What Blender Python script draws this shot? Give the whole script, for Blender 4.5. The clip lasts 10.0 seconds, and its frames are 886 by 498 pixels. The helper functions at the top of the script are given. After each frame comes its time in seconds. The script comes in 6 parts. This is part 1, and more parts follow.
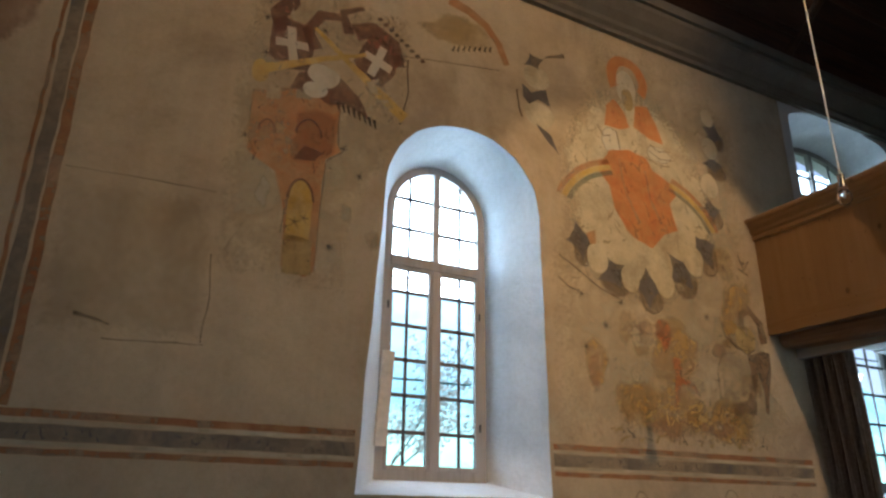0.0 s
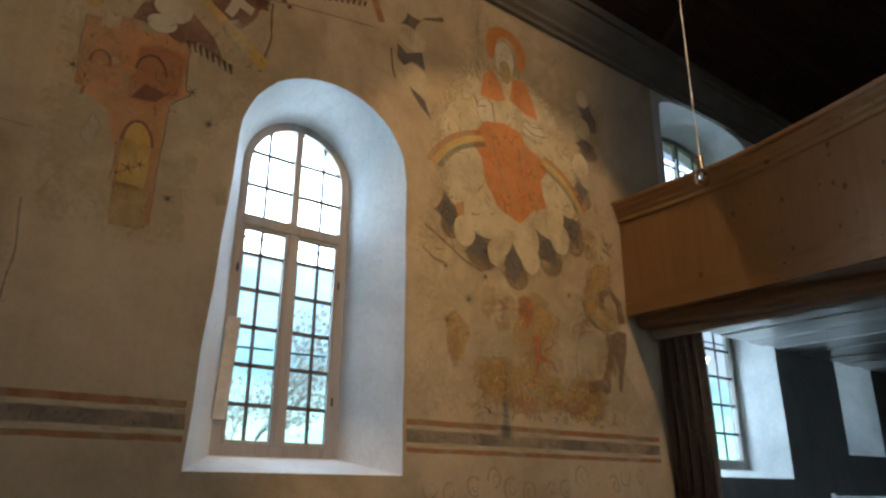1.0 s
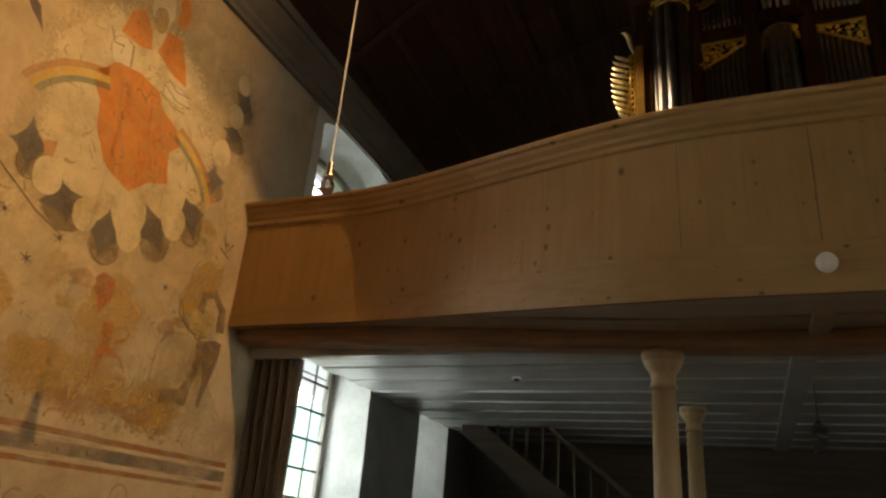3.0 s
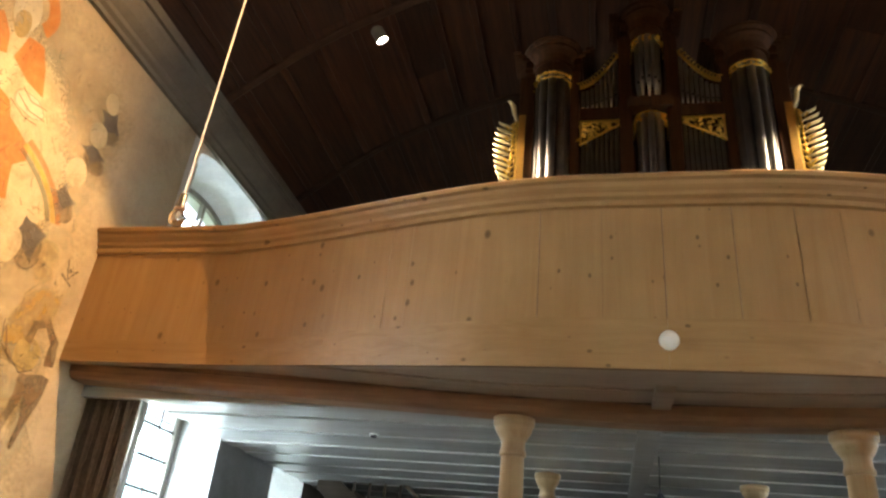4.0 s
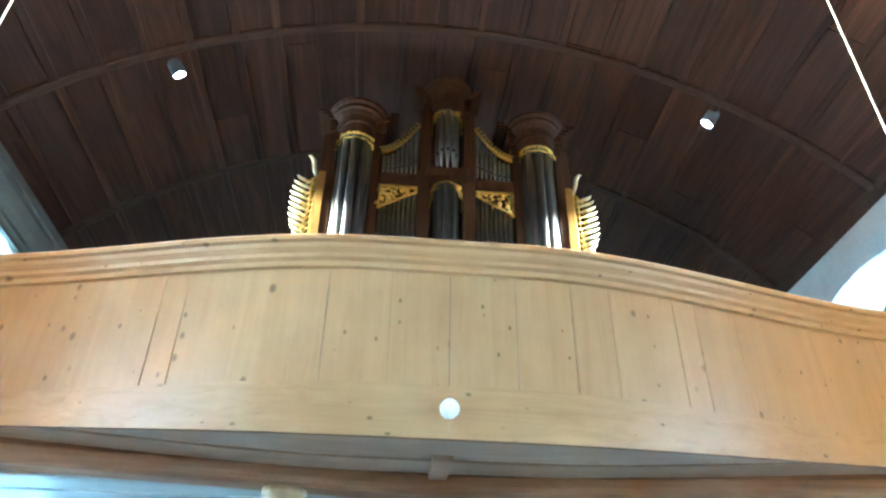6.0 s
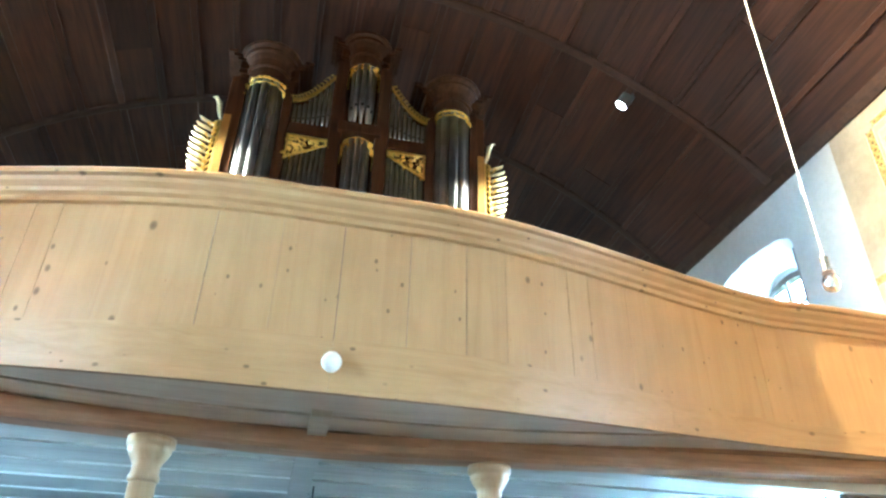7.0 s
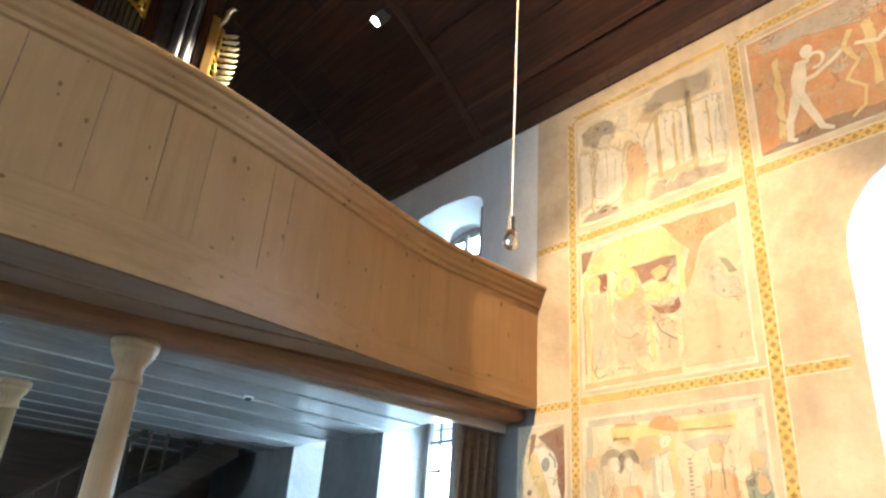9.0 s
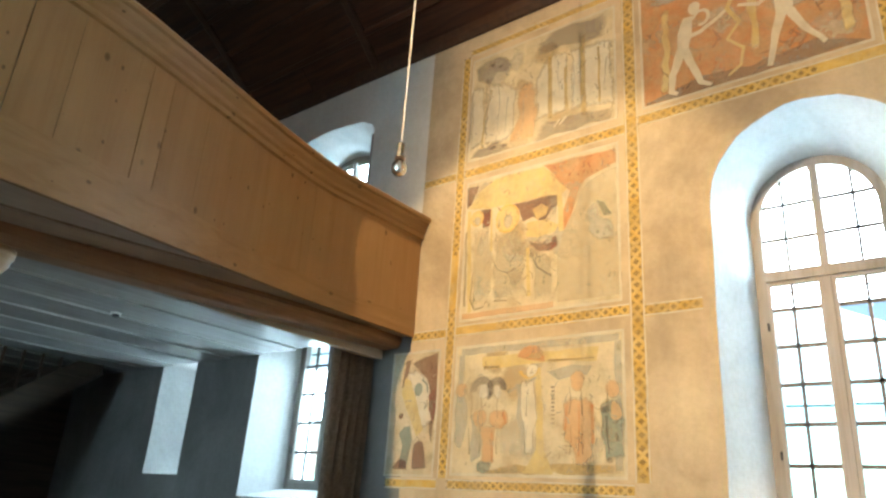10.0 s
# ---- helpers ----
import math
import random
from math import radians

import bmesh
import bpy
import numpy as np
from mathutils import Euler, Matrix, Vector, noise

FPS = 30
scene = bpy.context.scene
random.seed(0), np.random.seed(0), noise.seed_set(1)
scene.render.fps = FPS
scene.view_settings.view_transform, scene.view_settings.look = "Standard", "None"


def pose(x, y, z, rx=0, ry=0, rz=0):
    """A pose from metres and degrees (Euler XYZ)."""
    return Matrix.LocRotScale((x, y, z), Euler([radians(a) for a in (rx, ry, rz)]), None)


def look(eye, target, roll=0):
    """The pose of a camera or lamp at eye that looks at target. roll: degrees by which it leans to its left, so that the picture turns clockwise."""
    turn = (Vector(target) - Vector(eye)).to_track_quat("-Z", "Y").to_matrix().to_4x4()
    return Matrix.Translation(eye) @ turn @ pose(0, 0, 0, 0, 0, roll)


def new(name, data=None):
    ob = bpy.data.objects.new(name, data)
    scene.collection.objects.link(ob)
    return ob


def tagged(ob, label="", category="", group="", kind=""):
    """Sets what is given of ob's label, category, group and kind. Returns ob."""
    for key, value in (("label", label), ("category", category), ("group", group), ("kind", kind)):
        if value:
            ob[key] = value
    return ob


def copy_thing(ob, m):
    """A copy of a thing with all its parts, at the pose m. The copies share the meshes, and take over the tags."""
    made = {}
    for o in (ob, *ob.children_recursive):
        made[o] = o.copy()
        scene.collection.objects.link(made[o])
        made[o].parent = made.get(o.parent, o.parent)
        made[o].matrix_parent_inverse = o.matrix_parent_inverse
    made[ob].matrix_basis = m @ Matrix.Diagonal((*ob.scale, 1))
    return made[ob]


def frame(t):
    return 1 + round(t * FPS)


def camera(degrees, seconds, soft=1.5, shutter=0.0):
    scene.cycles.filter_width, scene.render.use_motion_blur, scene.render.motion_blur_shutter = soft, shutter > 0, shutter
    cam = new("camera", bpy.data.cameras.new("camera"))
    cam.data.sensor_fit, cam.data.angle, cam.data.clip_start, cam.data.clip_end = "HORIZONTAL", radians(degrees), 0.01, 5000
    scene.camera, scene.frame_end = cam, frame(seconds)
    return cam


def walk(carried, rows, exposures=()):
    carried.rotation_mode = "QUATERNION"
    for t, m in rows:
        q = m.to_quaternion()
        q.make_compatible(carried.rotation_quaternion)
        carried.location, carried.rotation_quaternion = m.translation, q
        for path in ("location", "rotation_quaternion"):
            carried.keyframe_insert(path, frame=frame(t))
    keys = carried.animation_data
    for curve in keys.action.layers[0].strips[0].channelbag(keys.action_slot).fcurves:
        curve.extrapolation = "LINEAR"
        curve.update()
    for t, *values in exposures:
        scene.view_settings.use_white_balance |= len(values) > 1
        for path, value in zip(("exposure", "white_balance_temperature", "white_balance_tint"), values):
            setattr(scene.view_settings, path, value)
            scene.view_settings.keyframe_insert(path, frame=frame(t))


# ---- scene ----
cam = camera(64.3, 10.0, soft=2.5)
PATH = [
    (0, (-0.025, 0.302, 1.513), (0.846, 1.959, 2.214), 0.7),
    (0.5, (0.149, 0.337, 1.519), (1.144, 1.946, 2.165), 0.2),
    (1, (0.299, 0.463, 1.519), (1.453, 1.961, 2.167), 0.3),
    (1.5, (0.488, 0.491, 1.477), (1.777, 1.885, 2.106), 0.2),
    (2, (0.694, 0.425, 1.474), (2.074, 1.735, 2.089), 2.1),
    (2.5, (0.877, 0.509, 1.489), (2.434, 1.578, 2.144), 3.7),
    (3, (1.009, 0.555, 1.508), (2.699, 1.296, 2.279), 5.0),
    (3.2, (1.062, 0.514, 1.532), (2.772, 1.175, 2.33), 5.6),
    (4.3, (1.180, 0.385, 1.59), (2.890, 0.73, 2.565), 5.9),
    (4.5, (1.203, 0.371, 1.596), (2.91, 0.644, 2.601), 5.5),
    (5, (1.247, 0.4, 1.629), (2.929, 0.495, 2.706), 2.8),
    (5.2, (1.21, 0.382, 1.627), (2.884, 0.418, 2.721), 2.2),
    (6.3, (1.379, 0.39, 1.669), (3.04, 0.214, 2.769), 1.3),
    (6.5, (1.401, 0.305, 1.648), (3.065, 0.099, 2.738), 1.5),
    (7, (1.479, 0.217, 1.638), (3.142, -0.151, 2.685), 1.4),
    (7.5, (1.544, 0.227, 1.65), (3.177, -0.368, 2.639), 2.1),
    (8, (1.611, 0.252, 1.669), (3.158, -0.581, 2.625), 1.2),
    (8.5, (1.652, 0.232, 1.668), (3.073, -0.815, 2.609), 1.8),
    (9, (1.659, 0.181, 1.649), (3.036, -0.987, 2.509), 4.3),
    (9.5, (1.668, 0.101, 1.634), (2.99, -1.182, 2.412), 4.9),
    (10, (1.661, 0.16, 1.607), (2.847, -1.287, 2.315), 4.0),
]
EXPOSURES = [(0.0, -0.2, 5800, 11), (1.0, -0.42, 6100, 10), (2.0, -0.45, 6800, 11), (2.5, -0.52, 7600, 13), (3.0, 0.03, 9000, 14), (3.3, 0.45, 8600, 15), (4.3, 2.13, 6700, 9), (5.0, 2.75, 4900, -8), (6.5, 3.45, 4500, -10), (7.5, 3.22, 5350, 0), (8.0, 2.78, 5600, 7), (8.5, 2.22, 5700, 12), (9.0, 1.88, 5700, 9), (9.5, 1.55, 5950, 6), (10.0, 1.22, 6300, 4)]
walk(cam, [(t, look(eye, target, roll)) for t, eye, target, roll in PATH], EXPOSURES)

# ---------------------------------------------------------------- light
SUN_EL, SUN_AZ = radians(48), radians(75)
world = bpy.data.worlds.new("sky")
scene.world = world
world.use_nodes = True
wn = world.node_tree.nodes
sky = wn.new("ShaderNodeTexSky")
sky.sky_type = 'NISHITA'
sky.sun_disc = False
sky.sun_elevation, sky.sun_rotation = SUN_EL, SUN_AZ
wn["Background"].inputs["Strength"].default_value = 0.15
world.node_tree.links.new(sky.outputs[0], wn["Background"].inputs["Color"])
scene.cycles.transparent_max_bounces = 24
sun = new("sun", bpy.data.lights.new("sun", 'SUN'))
sun.data.energy, sun.data.angle, sun.data.color = 4.2, radians(3), (1, 0.96, 0.9)
sun.matrix_world = look((40, 6, 45), (0, 0, 0))


def spot(name, eye, target, watts, angle, blend, colour, radius=0.05):
    ob = new(name, bpy.data.lights.new(name, 'SPOT'))
    ob.data.energy, ob.data.spot_size, ob.data.spot_blend = watts, radians(angle), blend
    ob.data.color, ob.data.shadow_soft_size = colour, radius
    ob.matrix_world = look(eye, target)
    return ob


def window_light(x, z, w, h, side, watts):
    """The sky's light in a window's opening."""
    ob = new("window_light", bpy.data.lights.new("window_light", 'AREA'))
    ob.data.shape, ob.data.size, ob.data.size_y = 'RECTANGLE', w, h
    ob.data.energy, ob.data.color = watts, (0.62, 0.83, 1.0)
    ob.matrix_world = look((x, side * 5.84, z), (x, side * 1.0, z - 3.4))
    return ob


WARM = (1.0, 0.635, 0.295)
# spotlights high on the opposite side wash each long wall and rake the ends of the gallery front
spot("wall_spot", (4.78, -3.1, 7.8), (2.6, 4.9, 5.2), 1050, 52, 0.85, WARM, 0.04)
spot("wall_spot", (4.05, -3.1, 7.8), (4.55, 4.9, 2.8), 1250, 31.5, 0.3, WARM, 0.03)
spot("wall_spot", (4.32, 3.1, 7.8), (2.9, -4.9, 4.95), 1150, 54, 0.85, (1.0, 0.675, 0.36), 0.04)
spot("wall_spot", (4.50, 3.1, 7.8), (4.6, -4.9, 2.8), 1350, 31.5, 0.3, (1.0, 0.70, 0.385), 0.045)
spot("organ_spot", (7.05, 3.3, 7.45), (7.6, 1.35, 5.55), 440, 40, 0.6, (1.0, 0.84, 0.62), 0.03)
spot("organ_spot", (7.05, -3.5, 7.40), (7.6, -1.65, 5.55), 440, 40, 0.6, (1.0, 0.84, 0.62), 0.03)
# the pair at -2.6 is unseen, added for daylight from further back
for wx, wz, ww, wh, power in ((2.60, 3.95, 1.7, 1.2, 135), (-2.6, 3.95, 1.7, 1.2, 9), (7.95, 5.2, 1.2, 1.6, 38), (7.95, 2.75, 1.2, 1.0, 56)):
    for sd in (1, -1):
        window_light(wx, wz, ww, wh, sd, power * 1.35 if sd > 0 and wx == 2.60 else power)
window_light(11.2, 2.85, 0.8, 1.0, 1, 16)
window_light(10.1, 2.6, 0.5, 1.2, -1, 60)


# ---------------------------------------------------------------- materials
def material(name):
    m = bpy.data.materials.new(name)
    m.use_nodes = True
    return m, m.node_tree, m.node_tree.nodes["Principled BSDF"]


def node(tree, kind, **values):
    n = tree.nodes.new(kind)
    for key, value in values.items():
        n.inputs[key].default_value = value
    return n


def coords(tree, scale=(1, 1, 1)):
    tc = tree.nodes.new("ShaderNodeTexCoord")
    mp = node(tree, "ShaderNodeMapping", Scale=scale)
    tree.links.new(tc.outputs["Object"], mp.inputs["Vector"])
    return mp.outputs["Vector"]


def ramp(tree, source, stops):
    r = tree.nodes.new("ShaderNodeValToRGB")
    while len(r.color_ramp.elements) < len(stops):
        r.color_ramp.elements.new(0.5)
    for e, (p, c) in zip(r.color_ramp.elements, stops):
        e.position, e.color = p, (*c, 1)
    tree.links.new(source, r.inputs["Fac"])
    return r.outputs["Color"]


def noisy(tree, vec, scale, detail=4, rough=0.6, distortion=0.0):
    n = node(tree, "ShaderNodeTexNoise", Scale=scale, Detail=detail, Roughness=rough, Distortion=distortion)
    tree.links.new(vec, n.inputs["Vector"])
    return n.outputs["Fac"]


def mix(tree, fac, a, b, blend='MIX'):
    n = tree.nodes.new("ShaderNodeMix")
    n.data_type, n.blend_type = 'RGBA', blend
    for value, i in ((fac, 0), (a, 6), (b, 7)):
        if isinstance(value, (int, float)):
            n.inputs[i].default_value = value
        elif isinstance(value, tuple):
            n.inputs[i].default_value = (*value, 1)
        else:
            tree.links.new(value, n.inputs[i])
    return n.outputs[2]


def bump(tree, bsdf, height, strength, distance=0.01):
    b = node(tree, "ShaderNodeBump", Strength=strength, Distance=distance)
    tree.links.new(height, b.inputs["Height"])
    tree.links.new(b.outputs["Normal"], bsdf.inputs["Normal"])


def plaster(name, light, mid, dark, rough=0.9, relief=0.35):
    m, t, b = material(name)
    v = coords(t)
    big = ramp(t, noisy(t, v, 0.9, 5, 0.65, 0.4), [(0.3, dark), (0.52, mid), (0.72, light)])
    streak = noisy(t, coords(t, (2.5, 2.5, 0.25)), 1.3, 4, 0.6)
    c = mix(t, ramp(t, streak, [(0.45, (0, 0, 0)), (0.75, (0.35, 0.35, 0.35))]), big, dark)
    speck = ramp(t, noisy(t, v, 26, 5, 0.7), [(0.3, (0.8, 0.78, 0.74)), (0.6, (1, 1, 1))])
    t.links.new(mix(t, 0.5, c, speck, 'MULTIPLY'), b.inputs["Base Color"])
    b.inputs["Roughness"].default_value = rough
    bump(t, b, mix(t, 0.35, noisy(t, v, 4, 4), noisy(t, v, 45, 4)), relief, 0.02)
    return m


def wood(name, light, mid, dark, axis, rough=0.5, knots=0.0, spread=1.0, gloss=0.3):
    """Grain runs along axis; each board differs a little by its object's random number."""
    m, t, b = material(name)
    stretch = [9.0, 9.0, 9.0]
    stretch["xyz".index(axis)] = 0.55
    info = t.nodes.new("ShaderNodeObjectInfo")
    geo = t.nodes.new("ShaderNodeNewGeometry")
    rnd = t.nodes.new("ShaderNodeMath")
    rnd.operation = 'ADD'
    t.links.new(info.outputs["Random"], rnd.inputs[0])
    t.links.new(geo.outputs["Random Per Island"], rnd.inputs[1])
    frac = t.nodes.new("ShaderNodeMath")
    frac.operation = 'FRACT'
    t.links.new(rnd.outputs[0], frac.inputs[0])
    shift = t.nodes.new("ShaderNodeVectorMath")
    shift.operation = 'ADD'
    t.links.new(coords(t, tuple(stretch)), shift.inputs[0])
    push = t.nodes.new("ShaderNodeMath")
    push.operation = 'MULTIPLY'
    push.inputs[1].default_value = 37.0
    t.links.new(frac.outputs[0], push.inputs[0])
    t.links.new(push.outputs[0], shift.inputs[1])
    v = shift.outputs[0]
    grain = noisy(t, v, 1.6, 6, 0.62, 0.8)
    c = ramp(t, grain, [(0.28, dark), (0.5, mid), (0.74, light)])
    tone = ramp(t, frac.outputs[0], [(0.0, (1 - 0.28 * spread,) * 3), (1.0, (1 + 0.06 * spread,) * 3)])
    c = mix(t, 1.0, c, tone, 'MULTIPLY')
    c = mix(t, 0.6, c, ramp(t, noisy(t, coords(t), 1.1, 4), [(0.35, (0.82, 0.78, 0.74)), (0.62, (1, 1, 1))]), 'MULTIPLY')
    if knots:
        ks = [9.0, 9.0, 9.0]
        ks["xyz".index(axis)] = 6.0
        vor = node(t, "ShaderNodeTexVoronoi", Scale=1.0, Randomness=1.0)
        t.links.new(coords(t, tuple(ks)), vor.inputs["Vector"])
        size = t.nodes.new("ShaderNodeSeparateColor")
        t.links.new(vor.outputs["Color"], size.inputs[0])
        wide = t.nodes.new("ShaderNodeMath")
        wide.operation = 'MULTIPLY_ADD'
        wide.inputs[1].default_value, wide.inputs[2].default_value = 2.4, 0.75
        t.links.new(size.outputs[0], wide.inputs[0])
        near = t.nodes.new("ShaderNodeMath")
        near.operation = 'MULTIPLY'
        t.links.new(vor.outputs["Distance"], near.inputs[0])
        t.links.new(wide.outputs[0], near.inputs[1])
        core = ramp(t, near.outputs[0], [(0.0, (1, 1, 1)), (0.035 * knots, (0.75,) * 3), (0.06 * knots, (0, 0, 0))])
        c = mix(t, core, c, tuple(x * 0.33 for x in dark))
    t.links.new(c, b.inputs["Base Color"])
    b.inputs["Roughness"].default_value = rough
    b.inputs["Specular IOR Level"].default_value = gloss
    bump(t, b, grain, 0.12, 0.004)
    return m


def paint(name, colour, wear=0.45, second=None, cover=0.88):
    """Faded fresco pigment: worn through to the plaster in patches and along its edge."""
    m, t, b = material(name)
    v = coords(t)
    second = second or tuple(x * 0.66 for x in colour)
    c = mix(t, ramp(t, noisy(t, v, 7, 6, 0.7, 0.6), [(0.38, (0, 0, 0)), (0.66, (1, 1, 1))]), colour, second)
    t.links.new(c, b.inputs["Base Color"])
    b.inputs["Roughness"].default_value = 0.92
    fine = noisy(t, v, 28, 6, 0.75)
    a = mix(t, 0.28, noisy(t, v, 2.6, 5, 0.6, 0.5), fine)
    alpha = ramp(t, a, [(0.36, ((1 - wear) * cover,) * 3), (0.50, ((1 - 0.4 * wear) * cover,) * 3), (0.62, (cover,) * 3)])
    edge = t.nodes.new("ShaderNodeAttribute")
    edge.attribute_name = "edge"
    rim = t.nodes.new("ShaderNodeMath")
    rim.operation = 'ADD'
    t.links.new(edge.outputs["Fac"], rim.inputs[0])
    lift = t.nodes.new("ShaderNodeMath")
    lift.operation = 'MULTIPLY_ADD'
    lift.inputs[1].default_value, lift.inputs[2].default_value = 1.6, -0.8
    t.links.new(fine, lift.inputs[0])
    t.links.new(lift.outputs[0], rim.inputs[1])
    soft = ramp(t, rim.outputs[0], [(0.0, (0, 0, 0)), (0.55, (1, 1, 1))])
    t.links.new(mix(t, 1.0, alpha, soft, 'MULTIPLY'), b.inputs["Alpha"])
    return m


def plain(name, colour, rough=0.5, metal=0.0, vary=0.15, scale=12, relief=0.0):
    m, t, b = material(name)
    v = coords(t)
    lo = tuple(x * (1 - vary) for x in colour)
    hi = tuple(min(1, x * (1 + vary)) for x in colour)
    n = noisy(t, v, scale, 5, 0.65)
    t.links.new(ramp(t, n, [(0.3, lo), (0.7, hi)]), b.inputs["Base Color"])
    b.inputs["Roughness"].default_value = rough
    b.inputs["Metallic"].default_value = metal
    if relief:
        bump(t, b, n, relief, 0.004)
    return m


def glowing(name, colour, strength):
    m, t, b = material(name)
    b.inputs["Base Color"].default_value = (*colour, 1)
    b.inputs["Emission Color"].default_value = (*colour, 1)
    b.inputs["Emission Strength"].default_value = strength
    return m


PLASTER = plaster("fresco_plaster", (0.65, 0.53, 0.36), (0.54, 0.425, 0.28), (0.33, 0.25, 0.165))
# the shade under the gallery is put into this grey
SHADED_PLASTER = plaster("shaded_grey_plaster", (0.24, 0.235, 0.23), (0.20, 0.195, 0.19), (0.14, 0.137, 0.13))
WHITE = plaster("white_plaster", (0.78, 0.76, 0.72), (0.73, 0.71, 0.67), (0.62, 0.60, 0.57), relief=0.6)
# reveal plaster whitened for the daylight on it; its grey smears are trowelling
REVEAL = plaster("brightened_reveal", (0.90, 0.90, 0.89), (0.83, 0.83, 0.82), (0.62, 0.63, 0.63), relief=0.9)
# plaster set darker to carry the shade close under the vault
CORNICE = plaster("shaded_cornice", (0.22, 0.195, 0.16), (0.18, 0.16, 0.13), (0.13, 0.115, 0.095))
GREY_PLASTER = plaster("grey_plaster", (0.46, 0.44, 0.41), (0.40, 0.38, 0.36), (0.31, 0.30, 0.28))
PINE = wood("pine", (0.445, 0.262, 0.117), (0.415, 0.237, 0.102), (0.38, 0.209, 0.085), 'z', 0.42, knots=3.4, spread=0.34)
PINE_LONG = wood("pine_long", (0.45, 0.267, 0.120), (0.405, 0.232, 0.099), (0.345, 0.189, 0.073), 'y', 0.42, knots=3.2, spread=0.2)
BEAM_WOOD = wood("beam_wood", (0.36, 0.215, 0.125), (0.29, 0.165, 0.092), (0.20, 0.11, 0.062), 'y', 0.55, knots=1.4)
VAULT_WOOD = wood("vault_wood", (0.118, 0.046, 0.022), (0.074, 0.029, 0.014), (0.034, 0.013, 0.008), 'x', 0.6, knots=0.6, spread=1.6)
BATTEN_WOOD = wood("batten_wood", (0.10, 0.048, 0.025), (0.072, 0.034, 0.018), (0.046, 0.021, 0.012), 'y', 0.6)
CASE_WOOD = wood("case_wood", (0.105, 0.046, 0.020), (0.066, 0.028, 0.012), (0.036, 0.015, 0.007), 'z', 0.6, spread=0.5, gloss=0.15)
OLD_WOOD = wood("old_wood", (0.12, 0.085, 0.06), (0.09, 0.06, 0.042), (0.055, 0.037, 0.026), 'y', 0.6)
FRAME_WOOD = wood("frame_wood", (0.41, 0.37, 0.345), (0.35, 0.315, 0.29), (0.27, 0.235, 0.21), 'z', 0.5)
WHITE_BOARD = wood("white_board", (0.56, 0.56, 0.55), (0.50, 0.50, 0.49), (0.41, 0.41, 0.40), 'y', 0.20, spread=0.4, gloss=0.6)
GREY_BOARD = wood("grey_board", (0.47, 0.37, 0.29), (0.41, 0.32, 0.25), (0.33, 0.25, 0.19), 'y', 0.45, spread=0.4)
COLUMN_PAINT = wood("column_wood", (0.43, 0.29, 0.16), (0.38, 0.245, 0.125), (0.30, 0.185, 0.085), 'z', 0.45, knots=0.9, spread=0.2)
GOLD = plain("gold_leaf", (0.86, 0.58, 0.15), 0.42, 1.0, vary=0.25, scale=40, relief=0.3)
# paler than GOLD: the spotlight on the wings is put into this colour
GILT = plain("spotlit_gilding", (0.93, 0.80, 0.50), 0.5, 0.75, vary=0.12, scale=40, relief=0.3)
HONEY = plain("honey_lit_post", (0.50, 0.27, 0.06), 0.42, 0.35, vary=0.2, scale=6)
TIN = plain("pipe_tin", (0.40, 0.39, 0.38), 0.38, 1.0, vary=0.2, scale=5)
STEEL = plain("lamp_steel", (0.55, 0.55, 0.55), 0.25, 1.0)
COPPER = plain("copper_ring", (0.45, 0.25, 0.16), 0.3, 1.0)
DARK_METAL = plain("dark_metal", (0.05, 0.05, 0.055), 0.45, 0.6)
CORD = plain("pale_cord", (0.72, 0.68, 0.62), 0.6)
MILK = plain("milk_glass", (0.85, 0.84, 0.81), 0.3, vary=0.03)
ROD = plain("rod_paint", (0.05, 0.17, 0.19), 0.5)
LEAD = plain("lead_bar", (0.10, 0.09, 0.085), 0.5, 0.3)
STONE_FLOOR = plain("stone_floor", (0.17, 0.155, 0.14), 0.6, vary=0.3, scale=4)
FLAP_PAINT = plain("flap_paint", (0.56, 0.50, 0.42), 0.6, vary=0.2)
CURTAIN = plain("curtain_cloth", (0.40, 0.29, 0.21), 0.9, vary=0.25, scale=30)
CAN = plain("can_paint", (0.10, 0.10, 0.10), 0.5)
LAMP_GLASS, _t, _b = material("lamp_glass")
_b.inputs["Base Color"].default_value = (0.86, 0.88, 0.9, 1)
_b.inputs["Transmission Weight"].default_value, _b.inputs["Roughness"].default_value, _b.inputs["IOR"].default_value = 0.97, 0.02, 1.12
LENS = glowing("lamp_lens", (1.0, 0.95, 0.85), 40)
GLASS, _t, _b = material("window_glass")
_b.inputs["Transmission Weight"].default_value, _b.inputs["Roughness"].default_value, _b.inputs["IOR"].default_value = 1, 0.0, 1.1
_b.inputs["Base Color"].default_value = (0.95, 0.98, 0.97, 1)
CLEAR, _t, _b = material("clear_glass")
_b.inputs["Transmission Weight"].default_value, _b.inputs["Roughness"].default_value, _b.inputs["IOR"].default_value = 1, 0.03, 1.2

OCHRE = paint("ochre", (0.68, 0.44, 0.09), 0.5, (0.70, 0.52, 0.22))
OCHRE_PALE = paint("pale_ochre", (0.62, 0.46, 0.20), 0.75)
RED = paint("red_earth", (0.60, 0.20, 0.055), 0.35, (0.62, 0.29, 0.10))
PINK = paint("pink_earth", (0.62, 0.27, 0.11), 0.55, (0.60, 0.37, 0.18), cover=0.72)
WINE = paint("wine_red", (0.27, 0.11, 0.075), 0.45, cover=0.75)
GREY = paint("grey_wash", (0.17, 0.15, 0.14), 0.4)
BLACK = paint("umber_line", (0.07, 0.05, 0.04), 0.25)
UMBER = paint("umber", (0.17, 0.10, 0.06), 0.45)
